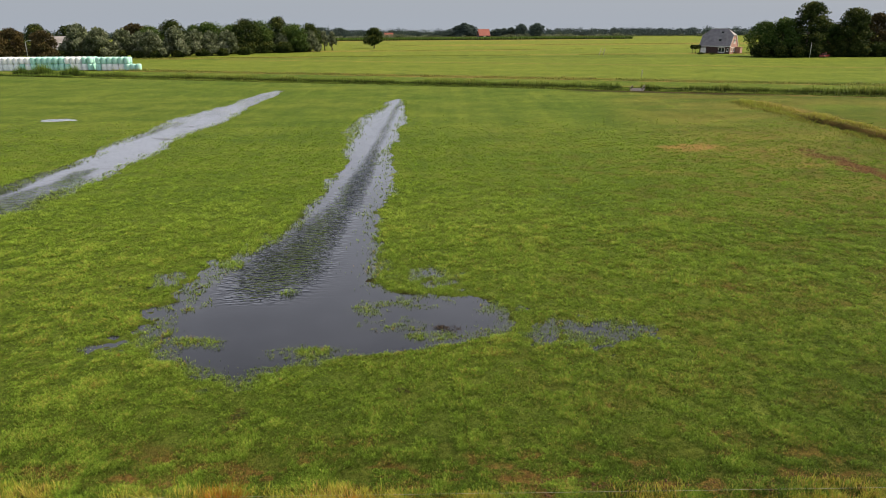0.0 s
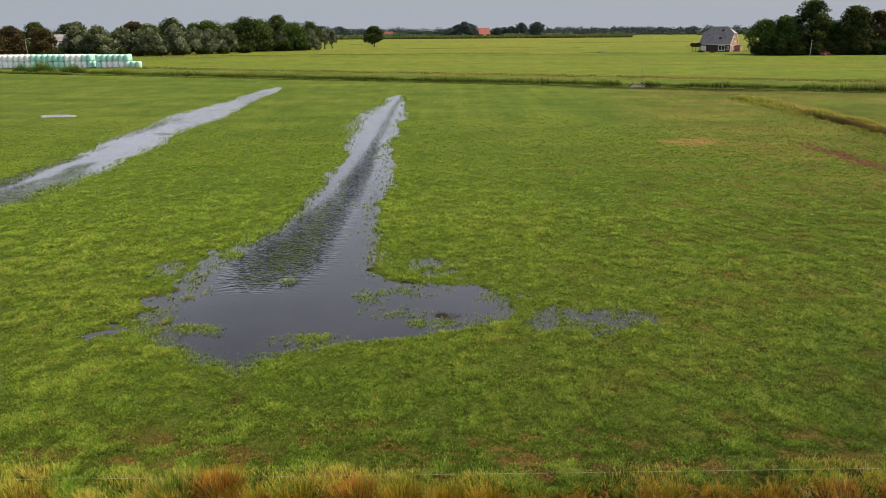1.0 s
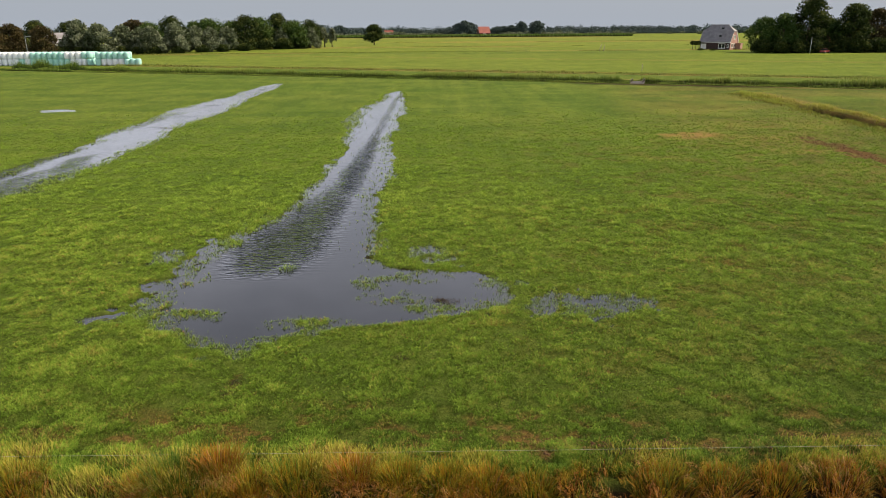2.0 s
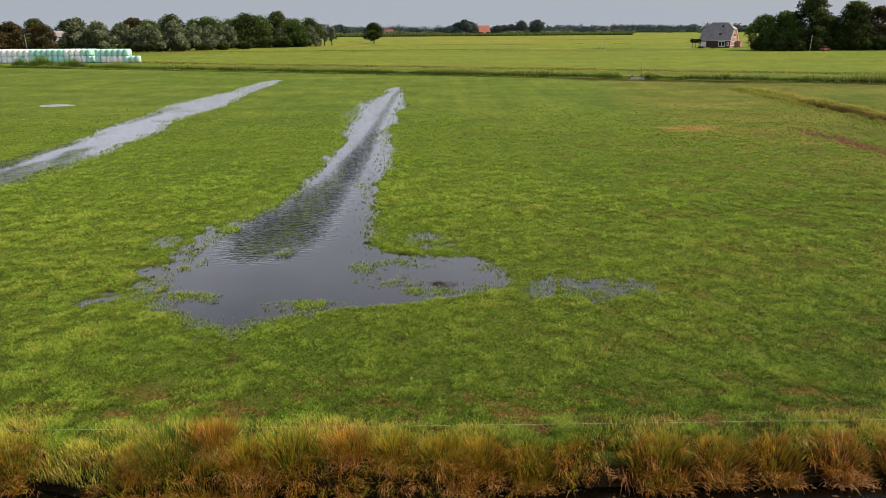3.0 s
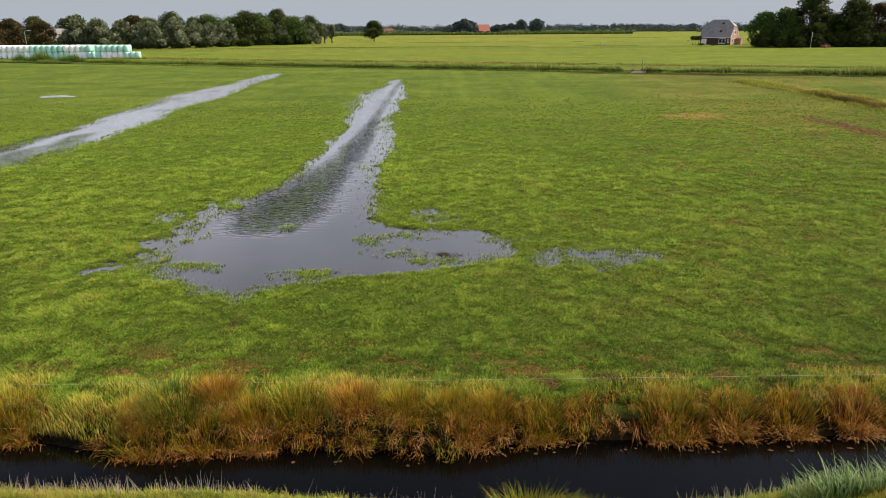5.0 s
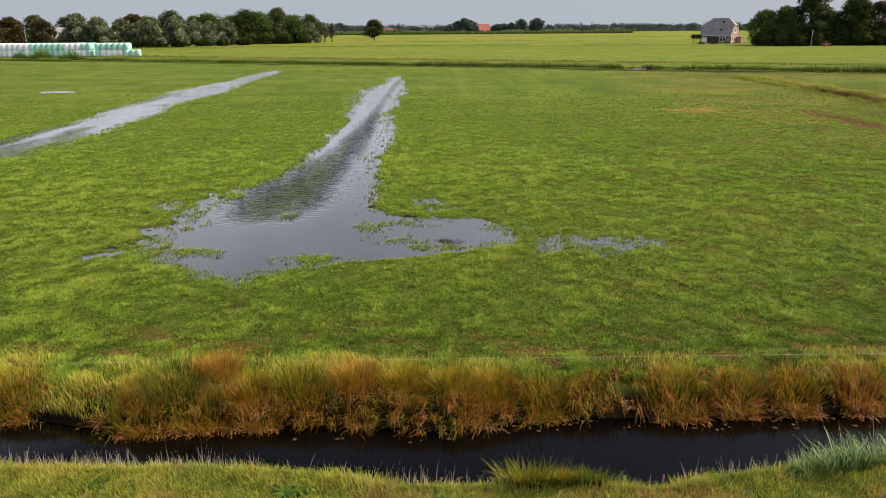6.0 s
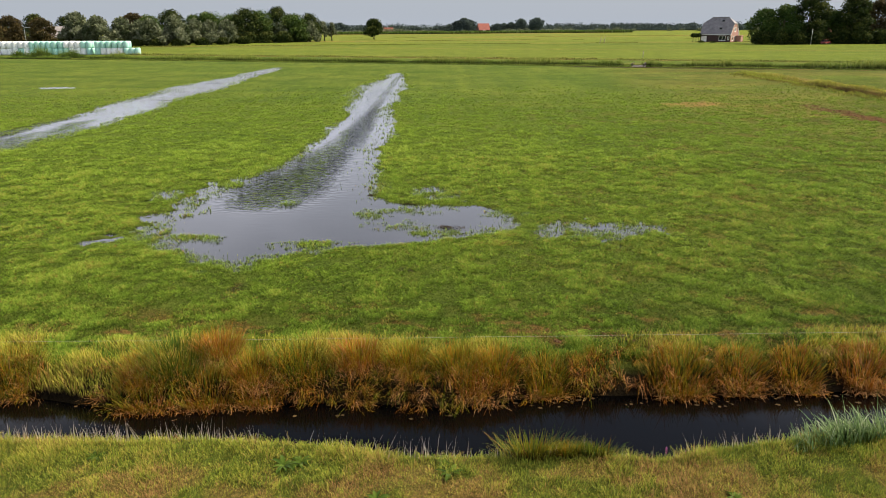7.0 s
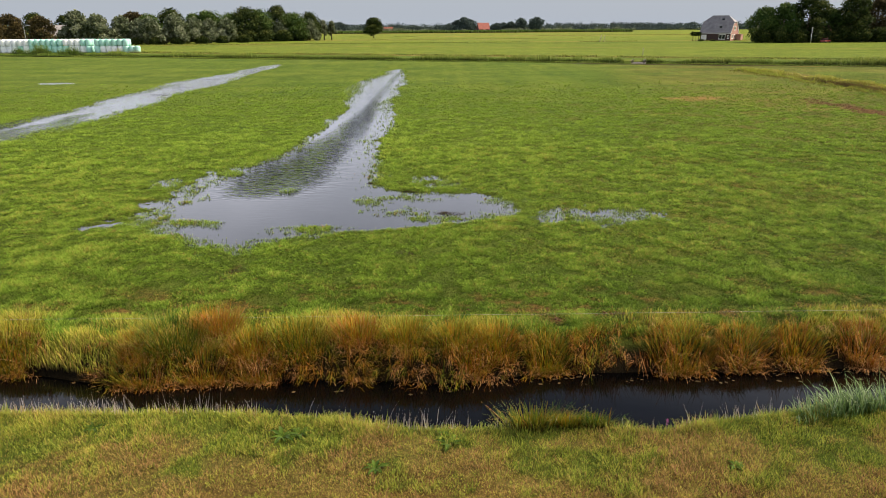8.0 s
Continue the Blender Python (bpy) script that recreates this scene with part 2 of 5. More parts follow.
def water_material(name, body, ripple, scale, patchy, rough=0.03, spec=0.5):
    """Still or wind-ruffled shallow water: a dark body under a mirror-like skin."""
    m, nodes, links, b = material(name, rough, 0.0, spec)
    b.inputs["IOR"].default_value = 1.33
    n = noise_node(nodes, links, 0.6, 4)
    r = ramp(nodes, [(0.35, body), (0.7, tuple(c * 1.8 for c in body))])
    links.new(n.outputs["Fac"], r.inputs[0])
    links.new(r.outputs[0], b.inputs["Base Color"])
    w = noise_node(nodes, links, scale, 1.6, squash=(0.6, 1.5, 1))
    bm_ = nodes.new("ShaderNodeBump")
    bm_.inputs["Distance"].default_value = 0.32 if patchy else 0.02
    links.new(w.outputs["Fac"], bm_.inputs["Height"])
    if patchy:
        sh = nodes.new("ShaderNodeAttribute")
        sh.attribute_name = "shoal"
        weed = noise_node(nodes, links, 5.0, 5, rough=0.7)
        wr = ramp(nodes, [(0.38, (0.012, 0.013, 0.006)), (0.62, (0.075, 0.090, 0.020))])
        links.new(weed.outputs["Fac"], wr.inputs[0])
        links.new(mix_colour(nodes, links, sh.outputs["Fac"], r.outputs[0], wr.outputs[0]), b.inputs["Base Color"])
        at = nodes.new("ShaderNodeAttribute")
        at.attribute_name = "wind"
        mul = nodes.new("ShaderNodeMath")
        mul.operation = "MULTIPLY"
        mul.inputs[1].default_value = ripple
        links.new(at.outputs["Fac"], mul.inputs[0])
        links.new(mul.outputs[0], bm_.inputs["Strength"])
    else:
        bm_.inputs["Strength"].default_value = ripple
    links.new(bm_.outputs[0], b.inputs["Normal"])
    return m


GROUND = ground_material()
PUDDLE = water_material("puddle_water", (0.007, 0.0075, 0.010), 1.45, 3.0, True)
DITCH = water_material("ditch_water", (0.0010, 0.0009, 0.0010), 0.04, 3.0, False, spec=0.28)
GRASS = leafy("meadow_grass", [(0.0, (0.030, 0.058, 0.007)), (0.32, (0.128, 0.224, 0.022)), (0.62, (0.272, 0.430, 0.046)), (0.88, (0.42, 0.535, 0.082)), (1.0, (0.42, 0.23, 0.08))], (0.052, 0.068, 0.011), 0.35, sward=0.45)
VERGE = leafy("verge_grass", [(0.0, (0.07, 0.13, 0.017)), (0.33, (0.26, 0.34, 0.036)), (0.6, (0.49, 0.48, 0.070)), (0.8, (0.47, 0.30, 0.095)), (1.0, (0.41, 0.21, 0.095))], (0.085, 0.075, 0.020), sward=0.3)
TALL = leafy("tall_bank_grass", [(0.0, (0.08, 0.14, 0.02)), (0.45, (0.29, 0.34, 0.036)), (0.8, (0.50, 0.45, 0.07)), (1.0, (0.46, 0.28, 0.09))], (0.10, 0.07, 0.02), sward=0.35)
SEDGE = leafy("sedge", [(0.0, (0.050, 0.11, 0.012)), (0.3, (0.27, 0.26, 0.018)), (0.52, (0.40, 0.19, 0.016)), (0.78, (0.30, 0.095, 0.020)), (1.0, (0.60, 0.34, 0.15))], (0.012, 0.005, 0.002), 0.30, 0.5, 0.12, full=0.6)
REED = leafy("reed_leaves", [(0.0, (0.09, 0.16, 0.05)), (0.5, (0.22, 0.32, 0.12)), (1.0, (0.52, 0.58, 0.36))], (0.08, 0.13, 0.03), 0.3, sward=0.4)
FAR_REED = leafy("ditch_reeds", [(0.0, (0.05, 0.09, 0.014)), (0.5, (0.165, 0.245, 0.034)), (1.0, (0.36, 0.35, 0.08))], (0.018, 0.026, 0.006), 0.3, sward=0.35, full=0.8)
STRAW = leafy("straw_stalks", [(0.0, (0.40, 0.31, 0.22)), (1.0, (0.66, 0.58, 0.54))], None)
DOCK = leafy("dock_leaves", [(0.0, (0.030, 0.060, 0.008)), (1.0, (0.09, 0.14, 0.02))], None, 0.2, 0.4)
PETAL = leafy("pink_petals", [(0.0, (0.45, 0.07, 0.30)), (1.0, (0.60, 0.16, 0.42))], None)
PAD = leafy("floating_leaves", [(0.0, (0.025, 0.017, 0.008)), (1.0, (0.085, 0.055, 0.025))], None, 0.05)
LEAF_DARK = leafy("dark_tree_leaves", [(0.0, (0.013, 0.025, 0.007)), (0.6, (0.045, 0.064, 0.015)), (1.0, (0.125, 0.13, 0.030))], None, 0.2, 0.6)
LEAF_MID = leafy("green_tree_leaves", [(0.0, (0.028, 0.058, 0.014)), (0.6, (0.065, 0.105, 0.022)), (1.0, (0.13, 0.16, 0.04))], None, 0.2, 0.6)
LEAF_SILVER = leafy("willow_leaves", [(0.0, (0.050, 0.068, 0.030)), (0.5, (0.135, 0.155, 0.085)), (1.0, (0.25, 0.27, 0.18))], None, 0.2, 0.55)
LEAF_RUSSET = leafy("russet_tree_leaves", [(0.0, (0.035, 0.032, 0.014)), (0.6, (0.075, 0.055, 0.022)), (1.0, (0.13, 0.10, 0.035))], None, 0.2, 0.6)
# bluish, low-contrast greens: the haze of distance is mixed into the leaf colour
LEAF_HAZED = leafy("hazed_wood_leaves", [(0.0, (0.052, 0.074, 0.068)), (0.6, (0.070, 0.096, 0.082)), (1.0, (0.085, 0.110, 0.088))], None, 0.1, 0.8)
BARK = plain("bark", (0.085, 0.065, 0.045), 0.9, 0, 3.0, 0.4, 0.6)
WRAP_WHITE = plain("white_bale_wrap", (0.86, 0.88, 0.88), 0.35, 0, 1.5, 0.08, 0.35)
WRAP_MINT = plain("mint_bale_wrap", (0.40, 0.70, 0.61), 0.35, 0, 1.5, 0.12, 0.35)
# one brick, two tones: the front's shade and the gable's sunlight painted in
SHADED_BRICK = plain("brick_in_shade", (0.055, 0.030, 0.027), 0.85, 0, 1.5, 0.3, 0.3)
SUNLIT_BRICK = plain("brick_in_sun", (0.36, 0.20, 0.165), 0.85, 0, 1.2, 0.2, 0.3)
SLATE = plain("grey_roof_tiles", (0.215, 0.197, 0.20), 0.6, 0, 0.8, 0.3, 0.4)
RED_TILE = plain("red_roof_tiles", (0.25, 0.058, 0.042), 0.7, 0, 0.6, 0.2, 0.3)
WHITE = plain("white_paint", (0.78, 0.78, 0.76), 0.5, 0, 1.0, 0.08, 0.1)
TIMBER = plain("weathered_timber", (0.30, 0.27, 0.23), 0.85, 0, 2.0, 0.35, 0.5)
DARK_TIMBER = plain("dark_wet_timber", (0.070, 0.058, 0.048), 0.8, 0, 2.0, 0.4, 0.5)
STEEL = plain("galvanised_steel", (0.45, 0.46, 0.47), 0.4, 0.8, 6.0, 0.15, 0.1)
WIRE = plain("pale_fence_wire", (0.32, 0.31, 0.24), 0.5, 0.0, 8.0, 0.1, 0.1)
PANE, _n, _l, _b = material("window_glass", 0.05, 0.0, 0.6)
_b.inputs["Base Color"].default_value = (0.02, 0.025, 0.03, 1)
RED_PAINT = plain("red_car_paint", (0.26, 0.04, 0.035), 0.3, 0, 2.0, 0.1, 0.02)
RUBBER = plain("black_rubber", (0.02, 0.02, 0.02), 0.8, 0, 4.0, 0.2, 0.2)
EARTH = plain("dark_earth", (0.11, 0.048, 0.016), 0.95, 0, 5.0, 0.5, 0.8)

# ---- the lie of the land ----
DITCH_N = np.array((0.338, 0.941))         # across the far ditch, which runs aslant
WATER_FIELD, WATER_DITCH, WATER_FAR = -0.03, -0.62, -0.55
POOL_Y = (22.2, 22.8, 23.2, 23.6, 24.1, 24.6, 25.3, 26.0, 27.2, 28.6, 29.8, 30.3, 30.8, 32.0, 34.0, 36.7, 38.7, 42.3, 45.8, 50.7, 56.7, 65.7, 73.9, 86.7, 101.0, 112.0, 120.0)
POOL_LEFT = (-8.0, -8.9, -9.6, -10.6, -11.9, -12.2, -12.6, -12.8, -13.0, -13.1, -13.2, -13.3, -13.3, -13.2, -12.8, -12.2, -11.4, -10.3, -9.8, -9.5, -9.4, -9.5, -10.7, -11.0, -10.6, -9.6, -8.6)
POOL_RIGHT = (-6.9, -6.4, -6.2, -4.9, -3.4, -0.6, 1.7, 2.7, 3.4, 3.3, 2.6, 0.2, -2.2, -2.9, -2.8, -3.0, -3.4, -4.1, -4.3, -4.5, -4.4, -4.6, -5.2, -4.7, -4.9, -5.7, -6.9)
FURROW_Y = (38.0, 46.0, 54.4, 57.6, 61.2, 68.2, 73.2, 81.0, 93.3, 102.5, 109.8, 122.6, 138.0)
FURROW_LEFT = (-38.3, -36.8, -35.6, -35.2, -35.3, -35.4, -36.2, -36.3, -36.6, -35.8, -35.4, -34.0, -32.2)
FURROW_RIGHT = (-29.0, -29.0, -28.4, -28.0, -28.2, -28.6, -28.9, -29.4, -29.1, -29.4, -30.4, -30.2, -30.6)


def wet(x, y):
    """How far inside a puddle a place lies, in metres; outside it is negative."""
    d = np.minimum(x - np.interp(y, POOL_Y, POOL_LEFT), np.interp(y, POOL_Y, POOL_RIGHT) - x)
    d = np.minimum(d, np.minimum((y - 22.0) * 1.3, (121.0 - y) * 0.5))
    f = np.minimum(x - np.interp(y, FURROW_Y, FURROW_LEFT), np.interp(y, FURROW_Y, FURROW_RIGHT) - x)
    d = np.maximum(d, np.minimum(f, (138 - y) * 0.3))
    for cx, cy, rx, ry in ((6.4, 26.4, 2.2, 1.2), (4.3, 26.2, 1.2, 0.7), (-14.0, 25.2, 1.7, 0.75), (-52.0, 95.0, 3.4, 1.25), (-0.8, 33.2, 1.4, 0.8), (0.2, 31.8, 1.1, 0.7), (-13.6, 32.6, 1.3, 1.0)):
        d = np.maximum(d, (1 - np.sqrt(((x - cx) / rx) ** 2 + ((y - cy) / ry) ** 2)) * min(rx, ry))
    far = 1 + 0.35 * np.clip((y - 30) / 60, 0, 1.5)
    return d + 0.5 * fractal(x, y / far, 2.4, 3) * (1 + 0.5 * ease((y - 40) / 40)) + 0.22 * wobble(x, y, 0.8, 9)


def shoal(x, y, w):
    """How much drowned grass stands up through the water: all along the rims, and over the low humps in the pool."""
    e = ease((1.5 + 0.6 * ease((-8 - x) / 2) - w) / 2.1) * np.clip(0.62 + 0.75 * fractal(x, y / np.clip(y / 30, 1, 3), 1.5, 85), 0, 1.2)
    for cx, cy, rx, ry in ((-3.0, 28.9, 1.5, 0.8), (-1.0, 29.6, 1.3, 0.8), (-2.2, 26.9, 1.6, 0.6), (-5.3, 24.3, 1.7, 0.7), (-0.4, 25.8, 1.6, 0.5), (1.9, 26.2, 1.2, 0.5), (-11.9, 29.2, 1.1, 0.9), (-10.3, 25.4, 1.4, 0.5), (-12.2, 26.3, 1.1, 0.7), (2.6, 28.6, 1.0, 0.7)):
        q = np.sqrt(((x - cx) / rx) ** 2 + ((y - cy) / ry) ** 2)
        e = np.maximum(e, 0.62 * ease(1.35 - q) * np.clip(0.45 + 0.9 * fractal(x, y, 0.6, 86), 0, 1))
    return np.clip(e, 0, 1)


def near_edge(x):
    return 11.80 - 0.66 * np.exp(-((x - 0.8) / 4.2) ** 2) - 0.48 * np.exp(-((x - 4.4) / 2.2) ** 2) + 0.14 * wobble(x, x * 0, 1.3, 21) + 0.7 * ease((x - 8.5) / 3)


def far_edge(x):
    return 13.75 + 0.3 * wobble(x, x * 0 + 5, 2.6, 22) + 0.35 * ease((np.abs(x + 0.5) - 6) / 5)


def height(x, y):
    x, y = np.asarray(x, float), np.asarray(y, float)
    calm = 1 / (1 + (np.hypot(x, y) / 220) ** 2)
    h = (0.022 + 0.014 * fractal(x, y, 0.9, 1) + 0.018 * wobble(x, y, 6.0, 2)) * calm
    w = wet(x, y)
    h = h - (0.10 * ease((w + 1.1) / 2.3) - (0.05 - 0.035 * ease((y - 40) / 30)) * fractal(x, y, 0.5, 4) * np.exp(-(w / 1.4) ** 2)) * (y < 145)
    cut = ease((y - near_edge(x) + 0.5) / 0.9) * ease((far_edge(x) + 0.9 - y) / 1.6)
    h = h - 1.15 * cut
    h = h + 0.10 * np.exp(-((y - far_edge(x) - 1.5) / 0.7) ** 2) * (1 - cut)
    n = DITCH_N[0] * x + DITCH_N[1] * y
    h = h - 1.0 * ease((n - 136.8) / 1.4) * ease((142.2 - n) / 1.4)
    h = h - 0.5 * ease((n - 161.0) / 0.8) * ease((163.6 - n) / 0.8)
    trench = ease((1.15 - np.abs(x - 47.9 - 0.4 * wobble(y, x * 0, 5, 31))) / 0.7) * ease((y - 52) / 6) * ease((113 - y) / 4)
    h = h - 0.022 * np.clip(y - 790, 0, None)        # beyond the woods the land falls away
    return h - (0.12 + 0.75 * ease((97 - y) / 8)) * trench + 0.22 * ease((1.6 - np.abs(x - 50.0)) / 1.5) * ease((y - 55) / 6) * ease((98 - y) / 8)


def spread(*spans):
    """Grid lines: (start, end, step) spans, one after another."""
    out = []
    for a, b, s in spans:
        out.append(np.linspace(a, b, max(2, int(round((b - a) / s)) + 1))[:-1])
    return np.concatenate(out + [np.array([spans[-1][1]])])


def grow(a, b, first, rate):
    out, s = [a], first
    while out[-1] + s < b:
        out.append(out[-1] + s)
        s *= rate
    return np.array(out + [b])


side = grow(52, 4500, 1.4, 1.14)
gx = np.concatenate([-side[::-1], spread((-52, -38, 0.7), (-38, -28, 0.3), (-28, -16, 0.45), (-16, 10, 0.14), (10, 16, 0.25), (16, 44, 0.6), (44, 52, 0.4))[1:-1], side])
gy = np.concatenate([np.array([-4500, -800, -200, -60, -20, -5.0]), spread((0, 8, 1.0), (8, 17, 0.10), (17, 34, 0.14), (34, 60, 0.24), (60, 110, 0.7), (110, 215, 1.5)), grow(215, 4800, 2.0, 1.12)[1:]])
X, Y = np.meshgrid(gx, gy)
fx, fy = X.ravel(), Y.ravel()
fz = height(fx, fy)
fn = DITCH_N[0] * fx + DITCH_N[1] * fy
fwet = wet(fx, fy)
cols, rows_n = len(gx), len(gy)
ii = (np.arange(rows_n - 1)[:, None] * cols + np.arange(cols - 1)[None]).ravel()
quads = np.stack([ii, ii + 1, ii + cols + 1, ii + cols], 1)


def blot(x, y, cx, cy, rx, ry, seed=40):
    return ease(1.25 - np.sqrt(((x - cx) / rx) ** 2 + ((y - cy) / ry) ** 2) + 0.5 * fractal(x, y, min(rx, ry) * 0.9, seed))


def soil_at(x, y):
    """Bare brown earth: trampled spots by the bank, wheel ruts and the edges of the trench."""
    s = np.zeros_like(x)
    for cx, cy, rx, ry in ((3.6, 15.9, 0.9, 0.35), (10.4, 18.3, 1.0, 0.45), (6.3, 15.9, 1.0, 0.3), (8.3, 15.95, 1.0, 0.35), (11.0, 16.3, 1.2, 0.35), (8.6, 18.6, 0.5, 0.25), (7.4, 18.9, 0.5, 0.25), (1.9, 16.4, 0.8, 0.3), (-1.6, 15.95, 1.4, 0.3), (5.2, 20.3, 0.9, 0.35),
                           (-9.0, 17.6, 1.2, 0.4), (-3.0, 18.3, 1.6, 0.35), (13.5, 31.0, 1.0, 1.0), (15.5, 33.5, 0.8, 1.4), (-11.5, 16.3, 0.9, 0.35), (-6.8, 19.5, 0.25, 0.8)):
        s = np.maximum(s, (0.72 if cx > 1 else 0.6) * blot(x, y, cx, cy, rx, ry) * ease(0.75 + 0.9 * fractal(x, y, 0.35, 47)))
    rut = np.abs(x - 36.9 + 0.05 * (y - 56.3) - 0.8 * wobble(y, x * 0, 3, 41))
    s = np.maximum(s, ease((1.3 + 0.05 * (66 - y) - rut) / 1.2 + 0.85 * fractal(x, y, 0.9, 42)) * ease((y - 44) / 5) * ease((72 - y) / 10))
    s = np.maximum(s, 0.8 * ease((0.9 - np.abs(x - 48.7)) / 0.5) * ease((y - 52) / 6) * ease((100 - y) / 12))
    n = DITCH_N[0] * x + DITCH_N[1] * y
    s = np.maximum(s, 0.8 * ease((1.6 - np.abs(n - 134.8)) / 1.0 + 0.4 * wobble(x, y, 4, 43)) * ease((x - 22) / 10) * ease((90 - x) / 20))
    s = np.maximum(s, 0.7 * ease((fractal(x * 0.6, y, 0.5, 44) - 0.22) / 0.35) * ease((19.2 - y) / 2.2) * ease((y - 15) / 0.5))
    s = np.maximum(s, (0.15 + 0.2 * ease((x - 1) / 12)) * ease((fractal(x * 0.8, y, 1.2, 45) - 0.1) / 0.5) * ease((95 - y) / 35) * (y > 15) * (0.35 + 0.65 * ease((x + 4) / 9)))
    s = np.maximum(s, 0.65 * ease((10.0 - y) / 1.6 + 0.5 * fractal(x, y, 0.9, 48)) * (y > -30) * (y < 11))
    return np.clip(s, 0, 1)


def dry_at(x, y):
    """Straw-coloured, dried-out turf."""
    s = 0.85 * blot(x, y, 25.7, 70, 3.2, 2.8, 50)
    s = np.maximum(s, 0.35 * blot(x, y, 33, 64, 8.0, 7, 51))
    s = np.maximum(s, 0.26 * ease((x - 8 - 0.1 * y) / 22) * ease(0.55 + 0.7 * fractal(x / 2, y, 5, 57)) * ease((134 - DITCH_N[0] * x - DITCH_N[1] * y) / 6) * (y > 22))
    s = np.maximum(s, 0.9 * ease((fractal(x, y, 0.6, 52) + 0.25 + (10.0 + 0.25 * ease((x - 1) / 4) - y) * 0.65) / 0.8) * ease((11.0 - y) / 0.8) * (y > -30))
    s = np.maximum(s, 0.6 * ease((fractal(x, y, 1.6, 53) - 0.15) / 0.5) * ease((18.5 - y) / 2.5) * ease((y - 14.8) / 0.6))
    n = DITCH_N[0] * x + DITCH_N[1] * y
    for at, wide, much in ((145.5, 1.6, 0.5), (160.5, 1.8, 0.75), (165, 1.5, 0.6), (222, 3, 0.3)):
        s = np.maximum(s, much * ease((wide - np.abs(n - at)) / 1.2 + 0.5 * wobble(x, y, 9, 54)))
    for at, wide, much in ((286, 5, 0.45), (345, 6, 0.5), (420, 8, 0.5), (560, 14, 0.4)):
        s = np.maximum(s, much * ease((wide - np.abs(y - at - 0.05 * x)) / 4 + 0.6 * wobble(x, y / 3, 30, 55)))
    s = np.maximum(s, 0.55 * ease((3 - np.abs(x - 51.0)) / 2) * ease((y - 55) / 8) * ease((116 - y) / 5))
    return np.clip(s, 0, 1)


def pale_at(x, y):
    """Lighter, yellower hay meadows beyond the far ditch."""
    n = DITCH_N[0] * x + DITCH_N[1] * y
    p = 0.55 * ease((n - 166) / 3) * ease((268 - y) / 8) + 0.75 * ease((y - 268) / 20)
    p = p + 0.3 * ease((y - 340) / 30) + 0.15 * wobble(x, y, 60, 56)
    return np.clip(p * (n > 144), 0, 1)


# dark turf base: shade in the gaps between tufts put into its colour
thatch_shade = np.where(fy > 14, 0.26 * ease((50 - fy) / 28) + 0.35 * ease((21 - fy) / 5), 0.7) * (fy > -30)
thatch_shade = np.maximum(thatch_shade, 0.42 * ease((fx - 8 - 0.1 * fy) / 22) * ease(0.65 + 0.5 * fractal(fx / 2, fy, 6, 58)) * ease((136 - fn) / 4) * (fy > 20))
mud = np.clip(ease((fwet + 0.1) / 0.9) * (fy < 145) + ease((-0.06 - fz) / 0.2) * (fy < 20) + ease((-0.25 - fz) / 0.3) + 0.8 * ease((fy - 676) / 12)
              + 0.75 * ease((2.6 - np.abs(fn - 134.6)) / 1.0 + 0.5 * wobble(fx, fy, 4, 46)) * ease((fx - 20) / 8) * ease((62 - fx) / 12), 0, 1)
ground_mesh = mesh_from("ground", np.stack([fx, fy, fz], 1), quads, soil=soil_at(fx, fy), dry=dry_at(fx, fy), pale=pale_at(fx, fy), thatch_shade=thatch_shade, mud=mud)
tagged(place_mesh("ground", smooth(ground_mesh), GROUND), "flat green polder meadow with puddles, ruts and ditches", "ground", kind="structure")


def water_sheet(name, x0, x1, y0, y1, z, step, mat, label):
    xs, ys = np.linspace(x0, x1, int((x1 - x0) / step) + 2), np.linspace(y0, y1, int((y1 - y0) / step) + 2)
    a, b = np.meshgrid(xs, ys)
    a, b = a.ravel(), b.ravel()
    c = len(xs)
    k = (np.arange(len(ys) - 1)[:, None] * c + np.arange(c - 1)[None]).ravel()
    middle = np.interp(b, (29, 33, 38, 46, 60, 100, 118), (-8.8, -8.6, -8.2, -7.0, -6.8, -7.0, -6.8))
    reach = np.interp(b, (29, 34, 40, 50, 65, 118), (1.5, 1.8, 1.4, 0.8, 0.6, 0.5))
    if x1 < 0:
        middle, reach = np.interp(b, FURROW_Y, FURROW_LEFT) * 0.45 + np.interp(b, FURROW_Y, FURROW_RIGHT) * 0.55, 6.0
    gust = np.interp(b, (29, 32.5, 52, 70, 118), (0, 1, 1, 0.28, 0.14)) * np.clip(0.85 + 0.45 * fractal(a, b / 3, 3.0, 60), 0.2, 1)
    wind = gust * np.exp(-(np.abs(a - middle) / reach) ** 2.0)
    wind = np.maximum(wind, 0.05 * ease((b - 48) / 15)) if x1 > 0 else 0.05 + 1.0 * gust * ease(fractal(a, b / 4, 3.5, 62) - 0.1)
    me = mesh_from(name, np.stack([a, b, np.full_like(a, z)], 1), np.stack([k, k + 1, k + c + 1, k + c], 1), wind=np.clip(wind + 0.005, 0, 1), shoal=shoal(a, b, wet(a, b)))
    return tagged(place_mesh(name, me, mat), label, "water", kind="structure")


